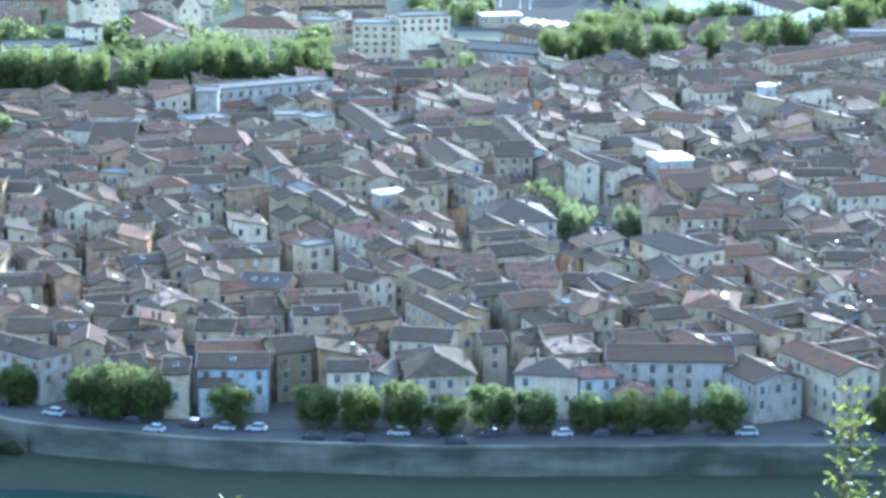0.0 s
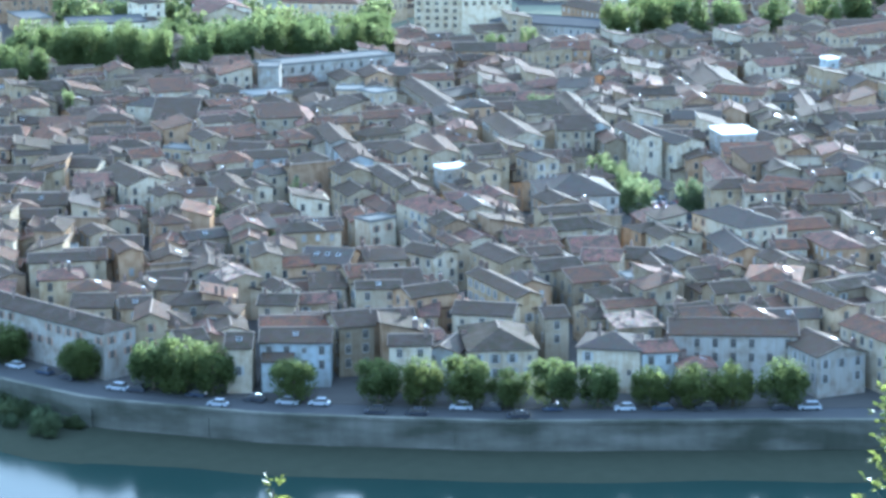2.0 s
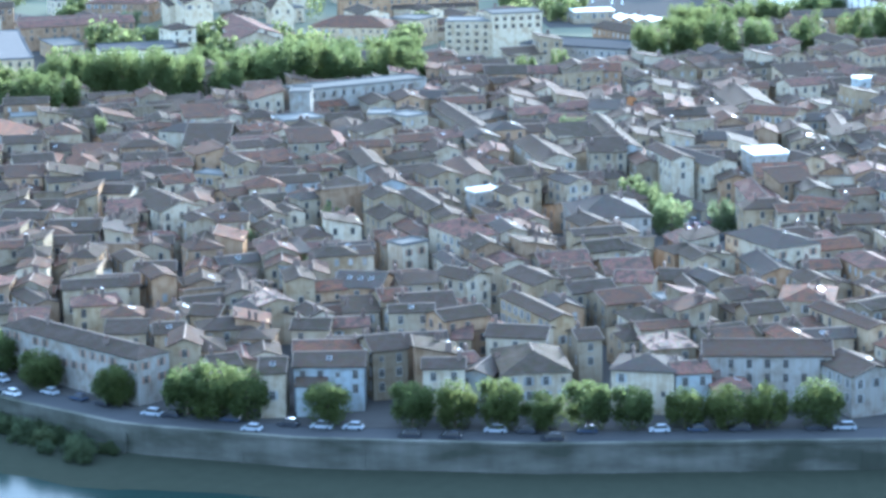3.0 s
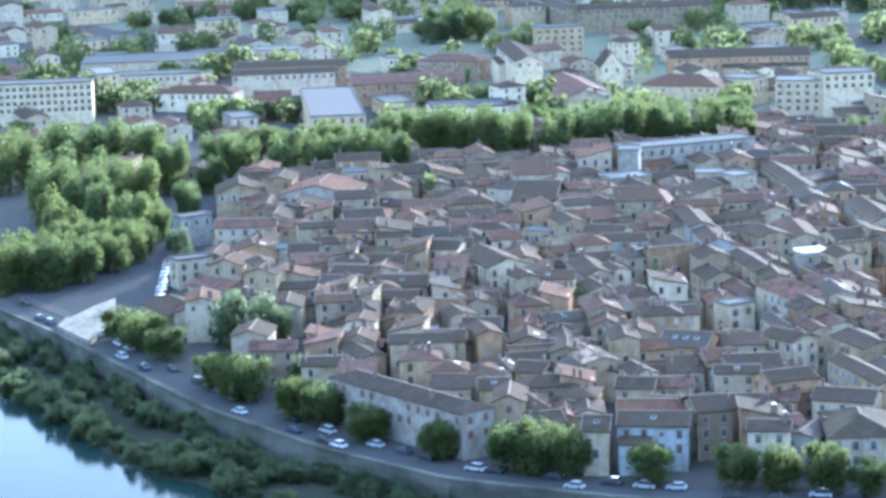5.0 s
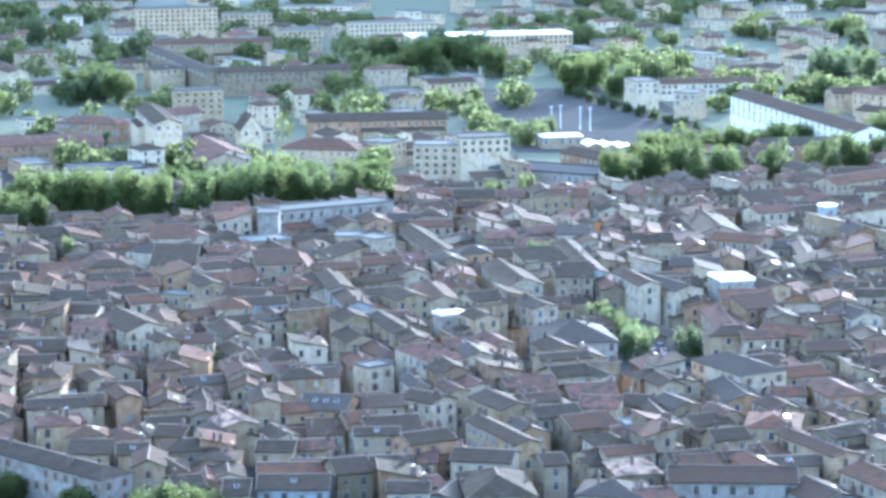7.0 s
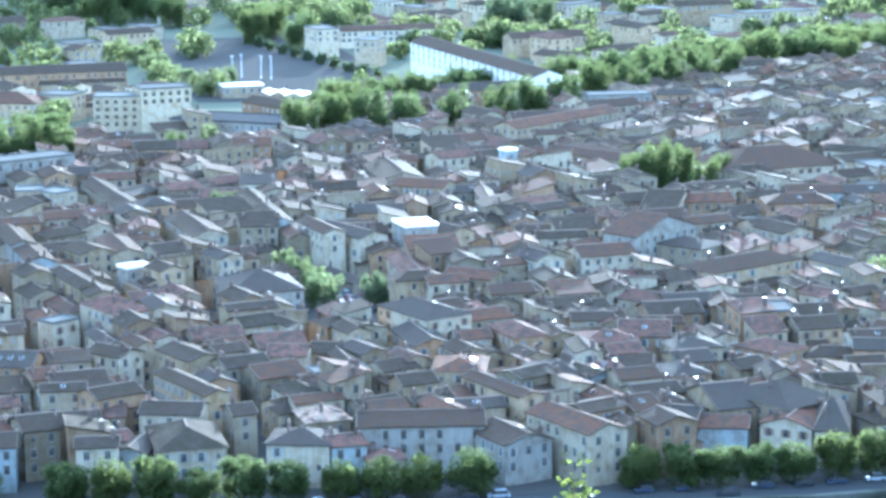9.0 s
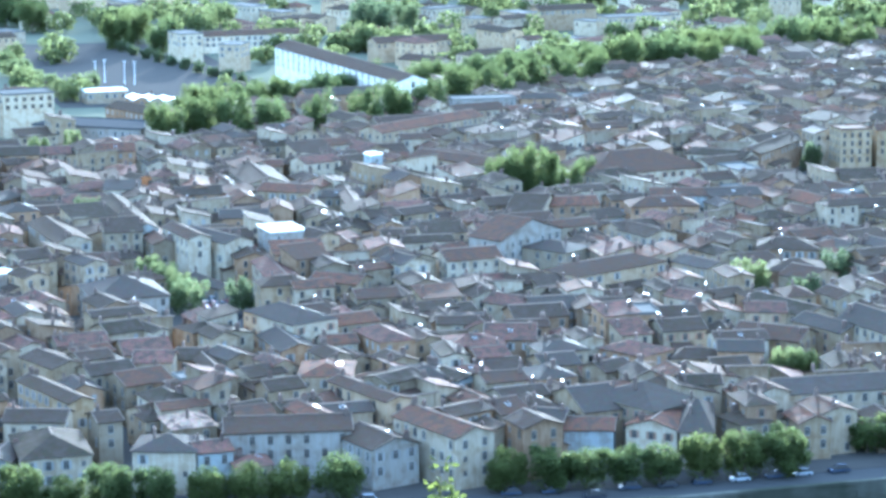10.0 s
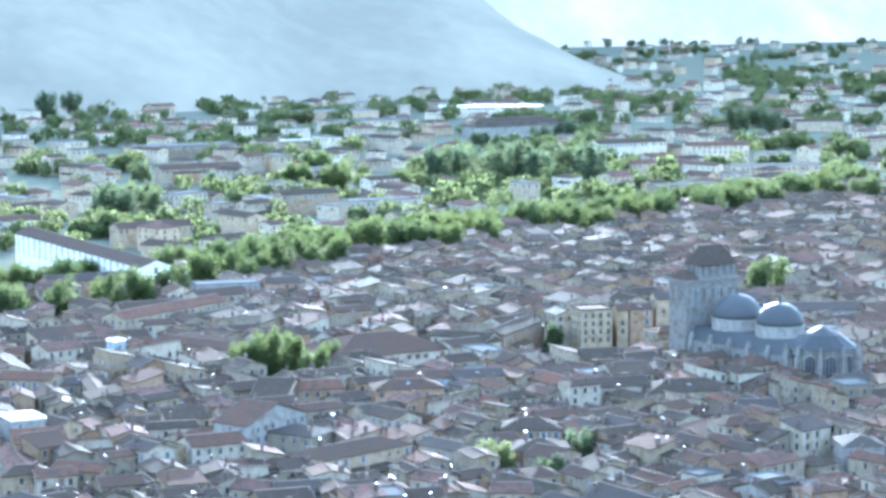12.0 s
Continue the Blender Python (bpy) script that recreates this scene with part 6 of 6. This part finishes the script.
def far_trees(count, leaves, seed):
    """Garden trees and small woods of the suburbs, as one sheet of leaf clumps."""
    g, r = np.random.default_rng(seed), random.Random(seed)
    quads = []
    done = 0
    while done < count:
        far = r.random() < 0.09
        gy = r.uniform(2700, 4000) if far else r.uniform(930, 2800)
        gx = r.uniform(0.27 if far else -0.37, 0.51) * gy
        wood = r.choice((1, 2, 3, 5, 9))
        for _ in range(wood):
            x, y = gx + r.gauss(0, 5 + 2.2 * wood), gy + r.gauss(0, 5 + 2.2 * wood)
            if y < boulevard(x) + 14 or blocked(x, y, 2):
                continue
            done += 1
            quads.append(one_tree(g, r, x, y, int(leaves * r.uniform(0.7, 1.2)), done))
    v = np.concatenate(quads)
    return mesh_of("garden_trees", v.tolist(), np.arange(len(v)).reshape(-1, 4).tolist(), LEAF_GARDEN)


tagged(new("garden_trees", far_trees(2500, 230, 5)), "green garden trees and small woods among suburban houses", "trees", kind="stuff")


# ---- parked cars ----
def car_parts(paint, long, tall):
    s, w = Shape(), 0.88
    prof = [(-long / 2, 0.3), (-long / 2 + 0.05, 0.72), (-long / 2 + 0.9, 0.92), (long / 2 - 0.35, 0.95), (long / 2, 0.75), (long / 2, 0.3)]
    v = [(px, q * w, pz) for q in (-1, 1) for px, pz in prof]
    n = len(prof)
    s.add(v, [tuple(range(n)), tuple(range(2 * n - 1, n - 1, -1))] + [(i, (i + 1) % n, n + (i + 1) % n, n + i)[::-1] for i in range(n)])
    a, b = -long / 2 + 0.85, long / 2 - 0.3
    g = Shape().add([(a, -0.8, 0.9), (b, -0.8, 0.92), (b, 0.8, 0.92), (a, 0.8, 0.9), (a + 0.75, -0.64, tall), (b - 0.45, -0.64, tall), (b - 0.45, 0.64, tall), (a + 0.75, 0.64, tall)], [(0, 1, 5, 4), (1, 2, 6, 5), (2, 3, 7, 6), (3, 0, 4, 7), (4, 5, 6, 7)])
    r = Shape().box(a + 0.7, b - 0.4, -0.66, 0.66, tall - 0.01, tall + 0.05, 0, 0.06)
    return s.mesh("body", paint), g.mesh("cabin", GLASS), r.mesh("car_roof", paint)


WHEEL = Shape()
WHEEL.add([(0.31 * math.cos(i * math.pi / 6), q * 0.1, 0.31 * math.sin(i * math.pi / 6)) for q in (-1, 1) for i in range(12)], [tuple(range(12)), tuple(range(23, 11, -1))] + [((i + 1) % 12, i, 12 + i, 12 + (i + 1) % 12) for i in range(12)])
WHEEL_MESH = WHEEL.mesh("wheel", TYRE)
CARS = []
COLOURS = ("white", "silver grey", "black", "dark blue", "red")
for paint, words in zip(CAR_PAINT, COLOURS):
    for long, tall in ((4.1, 1.5), (4.5, 1.62)):
        CARS.append((car_parts(paint, long, tall), long, f"{words} parked hatchback at the kerb" if long < 4.3 else f"{words} parked estate car at the kerb"))


def car(x, y, turn, pick):
    (body, cabin, top), long, words = CARS[pick % len(CARS)]
    base = new("car")
    base.matrix_basis = pose(x, y, 0.04, 0, 0, turn)
    tagged(base, words, "car", "parked cars")
    part("body", body, base)
    part("cabin", cabin, base, None, "dark car windows")
    part("car_roof", top, base)
    for q in (-1, 1):
        for k in (-1, 1):
            part("wheel", WHEEL_MESH, base, pose(k * long * 0.31, q * 0.8, 0.31))


rng = random.Random(21)
bx = -232.0
while bx < 330:
    n = quay_normal(bx)
    if rng.random() < 0.8:
        k = 8.4 if rng.random() < 0.75 else 3.4
        car(bx + n.x * k, quay(bx) + n.y * k, math.degrees(math.atan2(n.y, n.x)) - 90 + rng.uniform(-2, 2), rng.choice((0, 2, 2, 3, 3, 4, 4, 5, 5, 6, 6, 7)))
    bx += rng.uniform(5.4, 8.5) * n.y
for i in range(16):
    car(40 + (i % 4) * 2.7 + rng.uniform(-0.2, 0.2), 648 + (i // 4) * 6.5, 105 + rng.uniform(-3, 3), rng.randrange(10))
for i in range(14):
    car(-186 - i * 1.2, 632 + i * 5.2, 66 + rng.uniform(-4, 4), rng.randrange(10))


# ---- floodlight masts on the fairground ----
def mast(x, y, tall):
    base = new("mast")
    base.matrix_basis = pose(x, y, 0)
    tagged(base, "slim white floodlight mast on the fairground", "mast", "masts on the fairground")
    part("pole", Shape().tube([(0.3, 0), (0.3, 0.3), (0.13, 0.5), (0.08, tall)], 8).mesh("pole", WHITE_PAINT), base)
    part("crossbar", Shape().box(-0.9, 0.9, -0.12, 0.12, tall - 0.1, tall + 0.12).mesh("crossbar", ZINC), base)
    for q in (-0.6, 0, 0.6):
        part("floodlight", Shape().box(q - 0.2, q + 0.2, -0.32, -0.1, tall - 0.35, tall + 0.05, 0, 0.04).mesh("floodlight", ZINC), base)


for mx, my in ((22.6, 1172), (27, 1176), (36, 1170), (40.5, 1166)):
    mast(mx, my, 10.5)


# ---- bushes on the river bank ----
rng = random.Random(8)
for i in range(74):
    bx = -250 + i * 2.0 + rng.uniform(-2, 2)
    n, off, tall = quay_normal(bx), rng.uniform(16, 26) * bank(bx), rng.uniform(1.8, 5.0)
    base = new("bush", DARK_CROWNS[i % 3])
    base.matrix_basis = pose(bx - n.x * off, quay(bx) - n.y * off, -6.9, 0, 0, rng.uniform(0, 360)) @ pose(0, 0, tall * 0.5) @ Matrix.Diagonal((tall * rng.uniform(0.7, 1.1), tall * 0.8, tall * 0.6, 1))
    tagged(base, "dark green bush on the grassy river bank", "bush", "bushes on the river bank")


# brambles that climb the foot of the quay wall
for i in range(58):
    bx = -238 + i * 2.7 + rng.uniform(-2, 2)
    n, off, tall = quay_normal(bx), rng.uniform(1.5, 10), rng.uniform(2.2, 4.6)
    base = new("bush", DARK_CROWNS[i % 3])
    base.matrix_basis = pose(bx - n.x * off, quay(bx) - n.y * off, -5.7, 0, 0, math.degrees(math.atan2(n.y, n.x)) - 90) @ pose(0, 0, tall * 0.5) @ Matrix.Diagonal((tall * rng.uniform(0.9, 1.5), tall * 0.7, tall * 0.56, 1))
    tagged(base, "dark bramble climbing the foot of the quay wall", "bush", "bushes on the river bank")


# ---- saplings on the slope below the lookout ----
def sapling(x, y, top, ground, seed, spread, label):
    """A thin stem with a few side shoots, each ending in a rosette of small leaves."""
    g = np.random.default_rng(seed)
    base = new("sapling")
    base.matrix_basis = pose(x, y, ground)
    tagged(base, label, "sapling", "saplings on the hillside")
    tall = top - ground
    stem = Shape().tube([(0.02, -0.2), (0.011, tall * 0.6), (0.003, tall - 0.03)], 7)
    leaves = Shape()
    tips = [(Vector((0, 0, tall)), 0.05)]
    for i in range(52):
        k = (i + 1) / 52
        a = i * 2.4
        r = spread * min(1.0, 0.12 + 1.4 * k) * (1 + 0.5 * math.sin(k * 17)) * g.uniform(0.3, 1.0)
        tips.append((Vector((r * math.cos(a), r * math.sin(a), tall - 0.06 - 1.3 * k + 0.25 * r)), 0.05))
    for o, size in tips:
        b = Vector((0, 0, o.z - 0.12))
        stem.add([b + Vector((0.004, 0, 0)), b - Vector((0.004, 0, 0)), o], [(0, 1, 2)])
        stem.add([b + Vector((0, 0.004, 0)), b - Vector((0, 0.004, 0)), o], [(0, 1, 2)])
        for j in range(11):
            a, up = j * 2.4 + g.uniform(-0.4, 0.4), g.uniform(-0.3, 1.0)
            t = Vector((math.cos(a), math.sin(a), up)).normalized()
            s = o + t * g.uniform(0.0, size)
            side = t.cross(Vector(g.normal(size=3).tolist())).normalized()
            n = t.cross(side)
            ln, wd = g.uniform(0.026, 0.05), g.uniform(0.009, 0.016)
            leaves.add([s, s + t * ln * 0.5 + side * wd - n * 0.005, s + t * ln, s + t * ln * 0.5 - side * wd - n * 0.005], [(0, 1, 2), (0, 2, 3)])
    part("stem", stem.mesh("stem", BARK), base)
    part("leaves", leaves.mesh("leaves", LEAF_SHINY), base, None, "glossy yellow-green leaves")


sapling(1.66, 9.87, 137.26, 132.0, 3, 0.22, "young sapling with sunlit yellow-green leaves near the lookout")
sapling(1.85, 9.8, 137.02, 132.0, 5, 0.18, "young sapling with sunlit yellow-green leaves near the lookout")
sapling(-0.89, 9.96, 136.74, 132.0, 8, 0.1, "tip of a young sapling with bright leaves")
